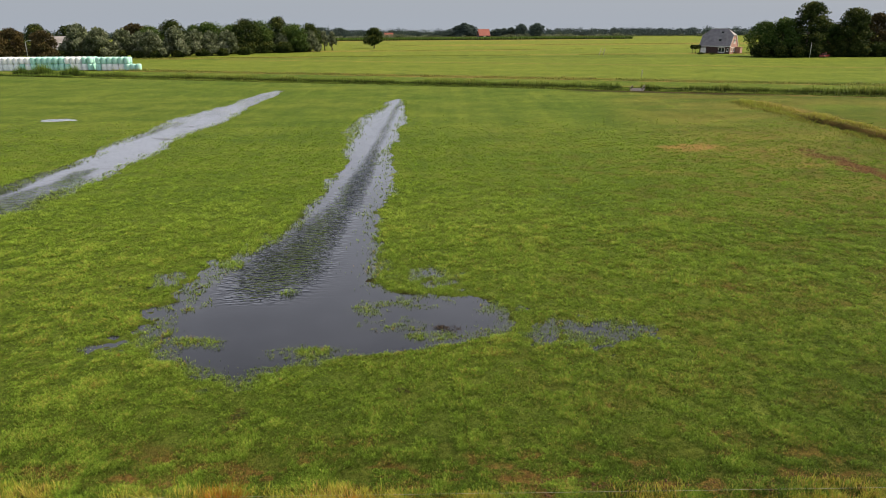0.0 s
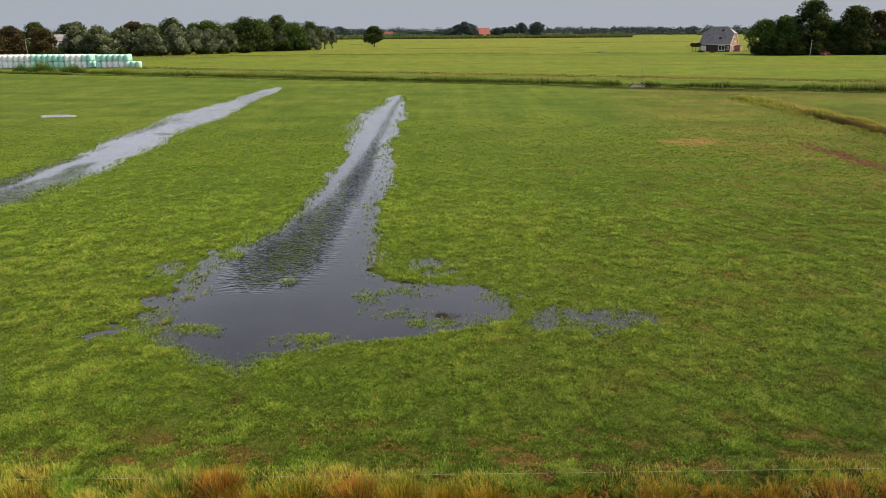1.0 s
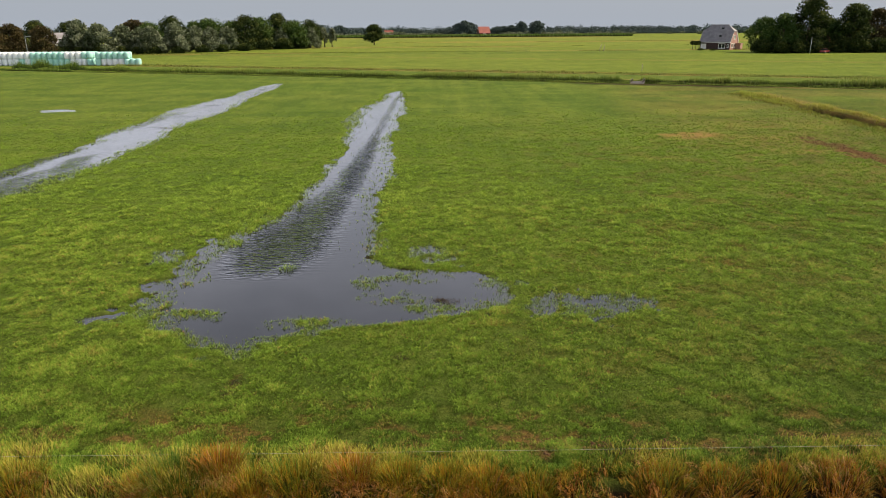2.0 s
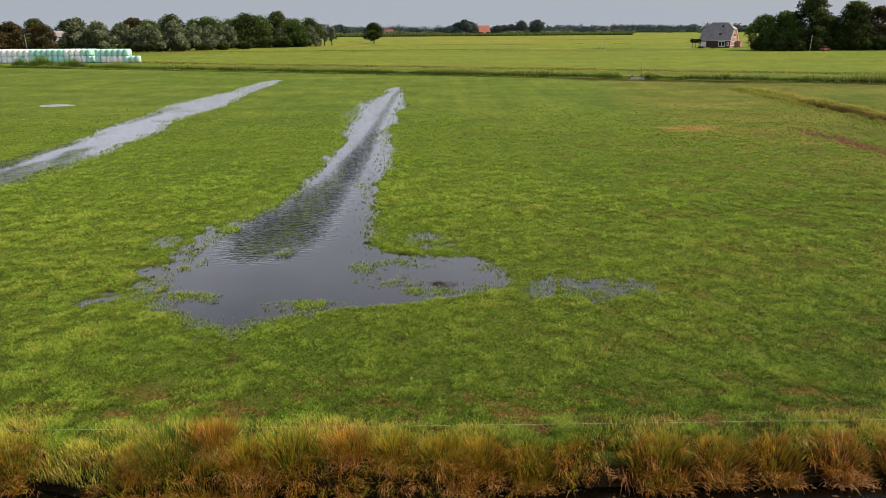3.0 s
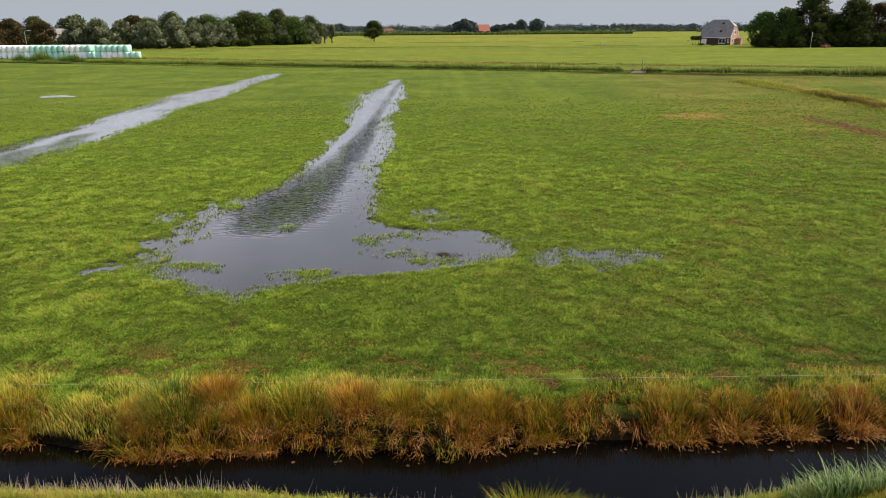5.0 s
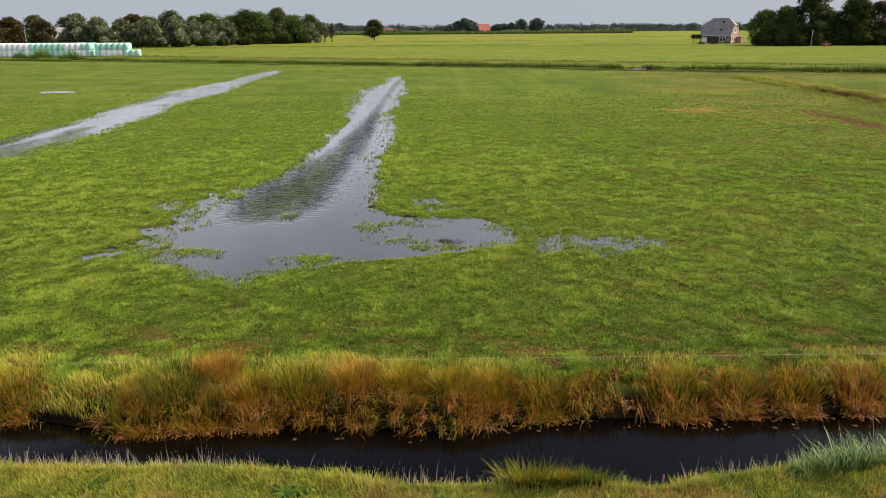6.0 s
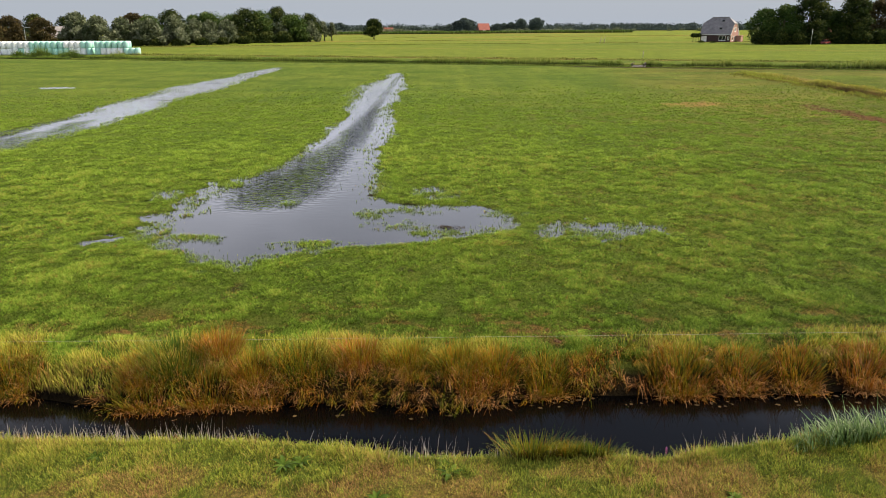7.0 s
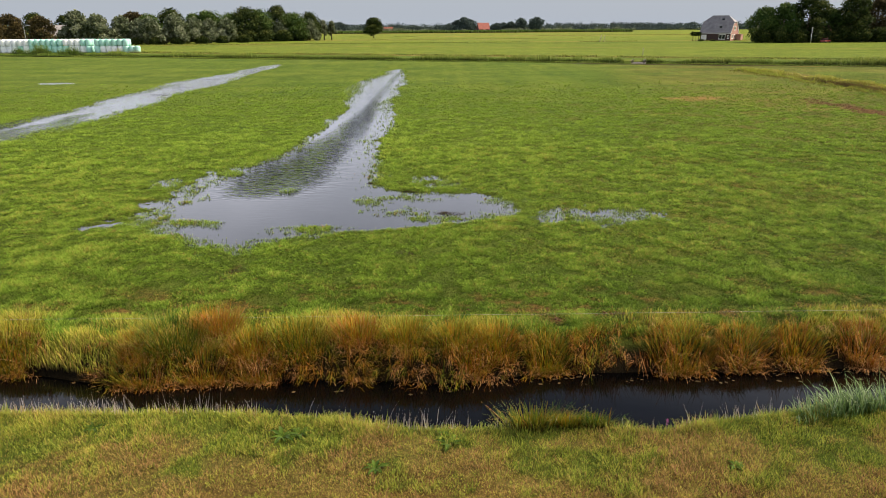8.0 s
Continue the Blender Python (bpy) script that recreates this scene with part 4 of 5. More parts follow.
# ---- lamp, car, poles, footbridge, fence ----
def street_lamp(x, y, tall):
    thing = tagged(new("street_lamp"), "grey steel street lamp with a bent arm", "lamp")
    place_mesh("pole", smooth(mesh_from("pole", *tube([(0, 0, 0), (0, 0, tall * 0.5), (0, 0, tall - 0.3), (0.25, 0, tall), (1.2, 0, tall + 0.15)], [0.1, 0.085, 0.07, 0.06, 0.05], 8))), STEEL, thing)
    part("lamp_head", box(bmesh.new(), 1.1, 1.9, -0.16, 0.16, tall + 0.05, tall + 0.22, 0.05), STEEL, thing)
    thing.matrix_basis = pose(x, y, 0, 0, 0, 20)


street_lamp(-144.5, 250, 7.4)


def parked_car(x, y, turn):
    thing = tagged(new("parked_car"), "red car parked under the farmyard trees", "car")
    low = [(-2.1, -0.85, 0.35), (2.1, -0.85, 0.35), (2.1, 0.85, 0.35), (-2.1, 0.85, 0.35)]
    body = prism(low, [(a * 0.98, b * 0.97, 0.95) for a, b, _ in low])
    bmesh.ops.bevel(body, geom=list(body.edges), offset=0.09, segments=2, affect="EDGES")
    part("body", body, RED_PAINT, thing)
    cab = prism([(-1.7, -0.78, 0.94), (0.9, -0.78, 0.94), (0.9, 0.78, 0.94), (-1.7, 0.78, 0.94)], [(-1.3, -0.6, 1.45), (0.3, -0.6, 1.45), (0.3, 0.6, 1.45), (-1.3, 0.6, 1.45)])
    part("cabin_glass", cab, PANE, thing)
    part("roof_panel", box(bmesh.new(), -1.32, 0.32, -0.62, 0.62, 1.45, 1.5, 0.02), RED_PAINT, thing)
    for cx in (-1.35, 1.35):
        for cy in (-0.78, 0.78):
            w = place_mesh("wheel", smooth(mesh_from("wheel", *tube([(cx, cy - 0.1, 0.32), (cx, cy + 0.1, 0.32)], [0.32, 0.32], 16))), RUBBER, thing)
            place_mesh("rim", mesh_from("rim", *tube([(cx, cy - 0.11, 0.32), (cx, cy + 0.11, 0.32)], [0.19, 0.19], 12)), STEEL, w)
    thing.matrix_basis = pose(x, y, 0, 0, 0, turn)


parked_car(134.8, 251.5, 35)
flag = tagged(new("flagpole"), "bare white flagpole in the farmyard", "pole")
place_mesh("shaft", mesh_from("shaft", *tube([(0, 0, 0), (0, 0, 2.5), (0, 0, 5.0)], [0.07, 0.06, 0.04], 8)), WHITE, flag)
place_mesh("cap", mesh_from("cap", *tube([(0, 0, 5.0), (0, 0, 5.1), (0, 0, 5.2)], [0.1, 0.13, 0.03], 8)), WHITE, flag)
flag.matrix_basis = pose(128.6, 249.6, 0)


def leaning_poles():
    thing = tagged(new("gate_frame"), "two leaning timber poles of an old field gate", "gate")
    for a, b in ((-1.2, -0.4), (0.5, 1.0)):
        place_mesh("pole", mesh_from("pole", *tube([(a, 0, -0.1), ((a + b) / 2, 0, 1.3), (b, 0, 2.6)], [0.12, 0.11, 0.09], 8)), TIMBER, thing)
    place_mesh("rail", mesh_from("rail", *tube([(-0.75, 0, 1.4), (0.85, 0, 1.5)], [0.05, 0.05], 6)), TIMBER, thing)
    thing.matrix_basis = pose(63.0, 281.0, 0)


leaning_poles()


def field_post(x, y, tall):
    thing = tagged(new("field_post"), "single weathered post with a small board", "post")
    place_mesh("post", mesh_from("post", *tube([(0, 0, -0.1), (0.02, 0, tall * 0.5), (0, 0, tall)], [0.09, 0.08, 0.07], 8)), TIMBER, thing)
    part("board", box(bmesh.new(), -0.12, 0.12, -0.12, -0.08, tall - 0.22, tall - 0.05, 0.01), TIMBER, thing)
    thing.matrix_basis = pose(x, y, 0)


field_post(46.9, 166.2, 1.6)


def footbridge():
    """A small plank bridge with low side rails over the far ditch."""
    thing = tagged(new("footbridge"), "small weathered plank footbridge over the ditch", "bridge")
    for x in (-1.1, 1.1):
        part("beam", box(bmesh.new(), x - 0.1, x + 0.1, -3.0, 3.0, 0.02, 0.22, 0.015), DARK_TIMBER, thing)
        for y in (-2.6, 0.0, 2.6):
            part("rail_post", box(bmesh.new(), x - 0.06, x + 0.06, y - 0.06, y + 0.06, 0.22, 0.75, 0.01), DARK_TIMBER, thing)
            part("pile", box(bmesh.new(), x - 0.09, x + 0.09, y - 0.09, y + 0.09, -1.0, 0.02, 0.01), DARK_TIMBER, thing)
        part("handrail", box(bmesh.new(), x - 0.05, x + 0.05, -2.8, 2.8, 0.75, 0.85, 0.015), DARK_TIMBER, thing, "grey handrail")
    plank = bmesh.new()
    box(plank, -1.25, 1.25, -0.09, 0.09, 0.222, 0.27, 0.01)
    first = part("plank", plank, DARK_TIMBER, thing)
    for i in range(29):
        again = new("plank", first.data)
        again.parent = thing
        again.location = (0, -2.8 + 0.2 * (i + (i > 13)), 0)
    thing.matrix_basis = pose(37.3, 134.6, -0.25, 0, 0, -20)


footbridge()


def wire_fence():
    """A single low wire strung along the bank, on thin rods outside the open stretch."""
    thing = tagged(new("wire_fence"), "thin pale electric fence wire along the ditch bank", "fence")
    pts = [(x, 15.33 + 0.010 * x - 0.0005 * x * x * 0, 0.42 - 0.05 * math.sin(math.pi * (x + 24) / 48) + 0.004 * math.sin(x * 1.7)) for x in np.linspace(-24, 24, 49)]
    place_mesh("wire", mesh_from("wire", *tube(pts, [0.003] * len(pts), 5)), WIRE, thing)
    for x in (-24, 24):
        z = float(height(np.array([x]), np.array([15.33 + 0.01 * x]))[0])
        place_mesh("rod", mesh_from("rod", *tube([(x, 15.33 + 0.01 * x, z - 0.15), (x, 15.33 + 0.01 * x, 0.75)], [0.012, 0.01], 8)), WIRE, thing)


wire_fence()


# ---- grass, sedge and reeds ----
def stuff(name, label, category, mat, verts, tris, along, tone):
    return tagged(place_mesh(name, mesh_from(name, verts, tris, along=along, tone=tone), mat), label, category, kind="stuff")


def field_grass():
    """Short tufts over the grazed meadow, thinner with distance and in the water."""
    n = 440000
    y = 14.75 * (118 / 14.75) ** (RNG.random(n) ** 1.3)
    x = RNG.uniform(-1, 1, n) * (0.67 * y + 2.5)
    clump = fractal(x, y, 0.55, 79, 2)
    lush = fractal(x, y, 1.7, 80) * 0.6 + fractal(x, y, 7, 81) * 0.4
    w, z, bare = wet(x, y), height(x, y), soil_at(x, y)
    flooded = z < WATER_FIELD - 0.004
    z = np.maximum(z, WATER_FIELD - 0.004)
    keep = (RNG.random(n) > np.clip(bare * 1.7 - 0.45, 0, 0.96)) & (RNG.random(n) < (0.78 + 0.45 * clump) * ease((100 - y) / 56))
    keep &= RNG.random(n) > ease((y - 40) / 6) * np.clip(1.8 * ease((bare - 0.25) / 0.3) + 0.75 * ease((dry_at(x, y) - 0.3) / 0.6), 0, 1)
    keep &= (~flooded & (w < -0.1)) | (RNG.random(n) < 0.85 * shoal(x, y, w))
    x, y, z, lush, bare, clump = (v[keep] for v in (x, y, z, lush, bare, clump))
    n = len(x)
    far = np.clip(y / 20, 0.9, 6.5)
    size = (1 - 0.45 * ease((y - 28) / 35)) * RNG.uniform(0.06, 0.14, n) * np.clip(0.88 + 0.35 * lush + 0.45 * clump, 0.4, 1.9) * far ** 0.55
    size *= (0.72 + 0.28 * ease((y - 26) / 14)) * (1 + 0.5 * ease((16.2 - y) / 1.0))
    width = 0.024 * far ** 0.85
    dry = dry_at(x, y)
    own = RNG.normal(size=n)
    V, T, A, C, at = [], [], [], [], 0
    for k in range(6):
        turn = RNG.uniform(0, 2 * np.pi, n)
        out = RNG.random(n) * 0.055 * far
        base = np.stack([x + out * np.cos(turn), y + out * np.sin(turn), z - 0.005], 1)
        v, t, a, per = blades(base, size * RNG.uniform(0.6, 1.25, n), width, turn, RNG.uniform(0.3, 1.3, n), 0.1, 1)
        near = np.ones(n, bool) if k < 4 else y < 42
        # darker along the near edge: lens vignetting put into the blade tone
        tone = np.clip(0.45 + 0.11 * ease((y - 22) / 14) + (0.155 - 0.03 * ease((y - 28) / 15)) * lush + (0.22 - 0.11 * ease((y - 24) / 16)) * own + 0.15 * RNG.normal(size=n) + (0.24 - 0.11 * ease((y - 24) / 14)) * clump + 0.30 * dry - 0.25 * bare - 0.13 * ease((19.5 - y) / 3) - 0.09 * ease((24 - y) / 4) - 0.15 * ease((x - 5) / (10 + 0.4 * y)), 0, 1)
        tone = np.where(y > 42, np.minimum(tone, 0.86 - 0.22 * ease((y - 42) / 20)), np.where(RNG.random(n) < 0.5 * bare, 0.97, tone))
        v = v.reshape(n, per, 3)[near].reshape(-1, 3)
        V.append(v), T.append(t[:len(v) // per] + at), A.append(a[:len(v)]), C.append(np.repeat(tone[near], per))
        at += len(v)
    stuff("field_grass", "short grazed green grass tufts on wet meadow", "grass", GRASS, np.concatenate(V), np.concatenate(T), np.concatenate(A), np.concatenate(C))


field_grass()


def scatter_blades(n, x, y, tall, width, lean, droop, steps, tone, turn=None, sink=0.02, least=-9.0):
    z = np.maximum(height(x, y), least)
    turn = RNG.uniform(0, 2 * np.pi, n) if turn is None else turn
    v, t, a, per = blades(np.stack([x, y, z - sink], 1), tall, width, turn, lean, droop, steps)
    return v, t, a, np.repeat(np.clip(tone, 0, 1), per)


def shore_grass():
    """Single blades that stand in the shallows and fray the edges of the puddles."""
    n = 900000
    y = 21 * (120 / 21) ** RNG.random(n)
    x = np.where(RNG.random(n) < 0.72, RNG.uniform(-17, 9, n), RNG.uniform(-40, -27, n))
    w = wet(x, y)
    keep = (w > -0.5) & (RNG.random(n) < (1 - 0.75 * ease((y - 34) / 30)) * (0.9 * shoal(x, y, w) ** 1.3 + 0.012 * ease((3.0 - w) / 2)))
    x, y = x[keep], y[keep]
    n = len(x)
    far = np.clip(y / 24, 1, 4.5)
    tone = 0.62 + 0.15 * RNG.normal(size=n)
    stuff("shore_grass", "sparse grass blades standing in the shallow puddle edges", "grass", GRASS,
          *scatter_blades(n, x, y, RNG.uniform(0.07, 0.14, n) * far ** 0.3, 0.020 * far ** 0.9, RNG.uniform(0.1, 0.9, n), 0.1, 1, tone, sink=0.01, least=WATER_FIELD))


shore_grass()


def verge_grass():
    """The rough verge on the near side of the ditch: yellow-green at the brink, dried out further back, in tufts with gaps."""
    tufts, per_tuft = 19000, 12
    tx = RNG.uniform(-10.5, 10.5, tufts)
    ty = near_edge(tx) - 0.05 - 4.2 * RNG.random(tufts) ** 1.1
    lush = fractal(tx, ty, 0.8, 90)
    own, grow_ = RNG.normal(size=tufts), RNG.uniform(0.6, 1.35, tufts)
    k = np.repeat(np.arange(tufts), per_tuft)
    n = len(k)
    spread_ = RNG.normal(size=(2, n)) * 0.05
    x, y = tx[k] + spread_[0], ty[k] + spread_[1]
    y = np.minimum(y, near_edge(x) + 0.02)
    dry, brink = dry_at(x, y), ease((y - near_edge(x) + 1.3) / 1.1)
    turn = np.arctan2(spread_[1], spread_[0]) + RNG.normal(size=n) * 0.6
    tall = RNG.uniform(0.06, 0.15, n) * grow_[k] * (1 + 0.6 * np.clip(lush[k], -0.6, 1)) * (1 - 0.35 * dry) + 0.15 * brink * RNG.random(n) ** 2
    tone = 0.34 + 0.17 * lush[k] + 0.20 * own[k] + 0.48 * dry + 0.16 * brink + 0.14 * RNG.normal(size=n) - 0.08 * ease((x - 2) / 5)
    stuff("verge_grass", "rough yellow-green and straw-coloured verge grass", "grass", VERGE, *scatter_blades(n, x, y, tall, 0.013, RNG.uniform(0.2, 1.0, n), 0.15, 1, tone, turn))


verge_grass()


def bank_grass():
    """Taller yellow-green grass along the top of the far bank."""
    n = 68000
    x = RNG.uniform(-16, 16, n)
    y = far_edge(x) + 0.55 + 1.6 * RNG.random(n) ** 1.2
    open_bank = (np.abs(x + 9.2) < 1.3) | (np.abs(x - 3.9) < 0.6)
    y = np.where(open_bank & (RNG.random(n) < 0.6), far_edge(x) + 0.15 + RNG.random(n), y)
    clump = fractal(x, y, 1.4, 95)
    left = ease((2 - x) / 8)
    keep = RNG.random(n) < (0.45 + 0.7 * clump + 0.2 * left) * (1 - 0.6 * ease((x - 1.5) / 2) * ease((y - far_edge(x) - 1.1) / 0.3)) * (soil_at(x, y) < 0.35)
    x, y, clump, left = x[keep], y[keep], clump[keep], left[keep]
    n = len(x)
    tall = RNG.uniform(0.13, 0.34, n) * (1 + 0.4 * clump) * (0.75 + 0.4 * left)
    tone = 0.46 + 0.25 * clump + 0.22 * RNG.normal(size=n) + 0.12 * left
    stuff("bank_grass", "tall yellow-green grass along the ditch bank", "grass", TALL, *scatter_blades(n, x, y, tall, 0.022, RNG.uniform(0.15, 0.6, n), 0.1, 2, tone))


bank_grass()


def tussock(name, label, x, y, wide, tall, count, mat, tone0, seed, spill=0.5, category="sedge", group="sedge tussocks on the bank"):
    """A tussock of long arching blades; the outer ones spill over, most of all towards the water."""
    rng = np.random.default_rng(seed)
    a = rng.uniform(0, 2 * np.pi, count)
    r = wide * 0.5 * np.sqrt(rng.random(count))
    bx, by = x + r * np.cos(a), y + r * np.sin(a) * 0.75
    out = np.clip(r / (wide * 0.5), 0, 1)
    turn = a + rng.normal(size=count) * 0.5
    skirt = (rng.random(count) < 0.24) & (spill > 0)
    turn = np.where(skirt, -np.pi / 2 + rng.normal(size=count) * 0.85, turn)
    by = np.where(skirt, y - wide * rng.uniform(0.10, 0.38, count), by)
    high = tall * np.where(skirt, rng.uniform(0.3, 0.75, count), rng.uniform(0.55, 1.12, count))
    lean = np.where(skirt, rng.uniform(0.5, 1.25, count), 0.12 + 0.75 * out * rng.random(count))
    droop = np.where(skirt, rng.uniform(0.2, 1.0, count), 0.08 + 0.4 * out * rng.random(count))
    base = np.stack([bx, by, np.maximum(height(bx, by), WATER_DITCH) - 0.03], 1)
    v, t, al, per = blades(base, high, rng.uniform(0.009, 0.019, count), turn, lean, droop, 4)
    straw = skirt & (rng.random(count) < 0.22)
    tone = np.clip(np.where(straw, rng.uniform(0.88, 1.0, count), tone0 - 0.08 + 0.20 * rng.normal(size=count) + np.where(skirt, 0.30, 0.02)), 0, 1)
    v[:, 2] = np.maximum(v[:, 2], WATER_DITCH - 0.05)
    me = mesh_from(name, v - np.array((x, y, 0)), t, along=al, tone=np.repeat(tone, per))
    ob = place_mesh(name, me, mat)
    ob.location = (x, y, 0)
    return tagged(ob, label, category, group)


# the large tussocks along the far bank, told apart one by one
for k, (x, y, wide, tall, tone) in enumerate((
        (-10.9, 14.50, 1.5, 0.70, 0.36), (-7.3, 13.85, 1.4, 0.50, 0.44), (-5.9, 13.95, 1.4, 0.48, 0.52), (-4.6, 13.95, 1.1, 0.42, 0.56), (-6.75, 14.5, 1.6, 0.92, 0.04), (-5.8, 14.9, 1.1, 0.85, 0.66), (-7.4, 14.3, 1.2, 0.55, 0.55),
        (-4.9, 14.35, 1.0, 0.55, 0.5), (-3.7, 14.45, 1.3, 0.72, 0.34), (-2.3, 14.65, 1.1, 0.70, 0.62), (-1.1, 14.5, 1.1, 0.60, 0.42), (0.1, 14.4, 1.1, 0.60, 0.38), (0.55, 14.0, 0.9, 0.45, 0.6),
        (1.1, 14.35, 1.1, 0.60, 0.46), (2.3, 14.25, 1.0, 0.58, 0.40), (5.6, 14.35, 1.5, 0.68, 0.46), (7.1, 14.4, 1.2, 0.55, 0.56), (8.5, 14.45, 1.2, 0.55, 0.52),
        (10.2, 14.5, 1.3, 0.66, 0.75), (11.8, 14.5, 1.3, 0.66, 0.65))):
    words = "deep green sedge tussock on the ditch bank" if tone < 0.2 else "olive and rust-brown sedge tussock drooping over the ditch" if tone < 0.5 else "rusty orange-brown sedge tussock drooping over the ditch"
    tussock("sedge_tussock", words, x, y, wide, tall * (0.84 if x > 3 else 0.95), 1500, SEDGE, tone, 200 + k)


def bank_sedge():
    """The mat of brown sedge between the tussocks, hanging in locks down to the water."""
    locks, per_lock = 620, 26
    lx = RNG.uniform(-16, 16, locks)
    ly = far_edge(lx) - 0.15 + 0.25 * ease((lx - 2) / 3) + 1.0 * RNG.random(locks)
    keep = ~((np.abs(lx + 9.2) < 0.9) & (RNG.random(locks) < 0.85)) & (RNG.random(locks) < (0.5 + 0.5 * ease(0.6 + 0.8 * fractal(lx, lx * 0, 1.3, 97))) * (1 - 0.3 * ease((lx - 2) / 3)))
    lx, ly = lx[keep], ly[keep]
    locks = len(lx)
    way = -np.pi / 2 + RNG.normal(size=locks) * 0.6
    reach, shade = RNG.uniform(0.75, 1.35, locks), RNG.normal(size=locks)
    k = np.repeat(np.arange(locks), per_lock)
    n = len(k)
    x, y = lx[k] + RNG.normal(size=n) * 0.07, ly[k] + RNG.normal(size=n) * 0.05
    turn = way[k] + RNG.normal(size=n) * 0.28
    tall = RNG.uniform(0.25, 0.62, n) * reach[k]
    low = ease((far_edge(x) + 0.6 - y) / 0.5)
    tone = np.where(RNG.random(n) < 0.15 * low, 0.96, 0.48 + 0.16 * RNG.normal(size=n) + 0.22 * shade[k] + 0.14 * low)
    v, t, a, c = scatter_blades(n, x, y, tall, 0.013, RNG.uniform(0.3, 1.0, n), RNG.uniform(0.1, 1.25, n), 4, tone, turn)
    v[:, 2] = np.maximum(v[:, 2], WATER_DITCH - 0.04)
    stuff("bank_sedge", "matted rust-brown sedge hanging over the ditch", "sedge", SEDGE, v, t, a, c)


bank_sedge()

for k, (x, y, wide, tall, tone) in enumerate(((1.55, 10.95, 1.1, 0.85, 0.24), (2.75, 10.9, 0.8, 0.62, 0.14), (2.2, 10.8, 0.5, 0.5, 0.34))):
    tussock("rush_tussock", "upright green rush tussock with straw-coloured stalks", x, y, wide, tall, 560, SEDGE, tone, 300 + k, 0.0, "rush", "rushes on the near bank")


def reed_bed():
    """Grey-green reed leaves leaning over the right end of the near bank."""
    n = 3300
    x = 6.6 + 5.5 * RNG.random(n) ** 0.8
    y = near_edge(x) - 0.9 + RNG.random(n) * 1.0 + 0.15 * (x - 6.6)
    y = np.minimum(y, near_edge(x) + 0.25)
    turn = np.pi + RNG.normal(size=n) * 1.0
    tall = RNG.uniform(0.35, 1.05, n) * ease((x - 6.0) / 1.8)
    tone = 0.42 + 0.28 * RNG.normal(size=n)
    stuff("reed_bed", "grey-green leaning reeds on the near bank", "reeds", REED, *scatter_blades(n, x, y, tall, 0.022, RNG.uniform(0.1, 0.7, n), RNG.uniform(0.05, 0.5, n), 4, tone, turn))


reed_bed()


def straw_stalks():
    """Thin dry stalks with seed heads along the brink."""
    x = np.concatenate([RNG.uniform(-10, -4, 800), RNG.normal(-0.7, 0.9, 260), RNG.normal(6.1, 0.5, 90), RNG.uniform(-4, 6, 120), RNG.normal(2.2, 0.8, 70)])
    n = len(x)
    y = near_edge(x) - 0.35 + 0.4 * RNG.random(n)
    tall = RNG.uniform(0.25, 0.62, n)
    stuff("straw_stalks", "thin dry straw-coloured stalks along the brink", "stalks", STRAW, *scatter_blades(n, x, y, tall, 0.007, RNG.uniform(0.05, 0.5, n), 0.08, 3, RNG.random(n)))


straw_stalks()


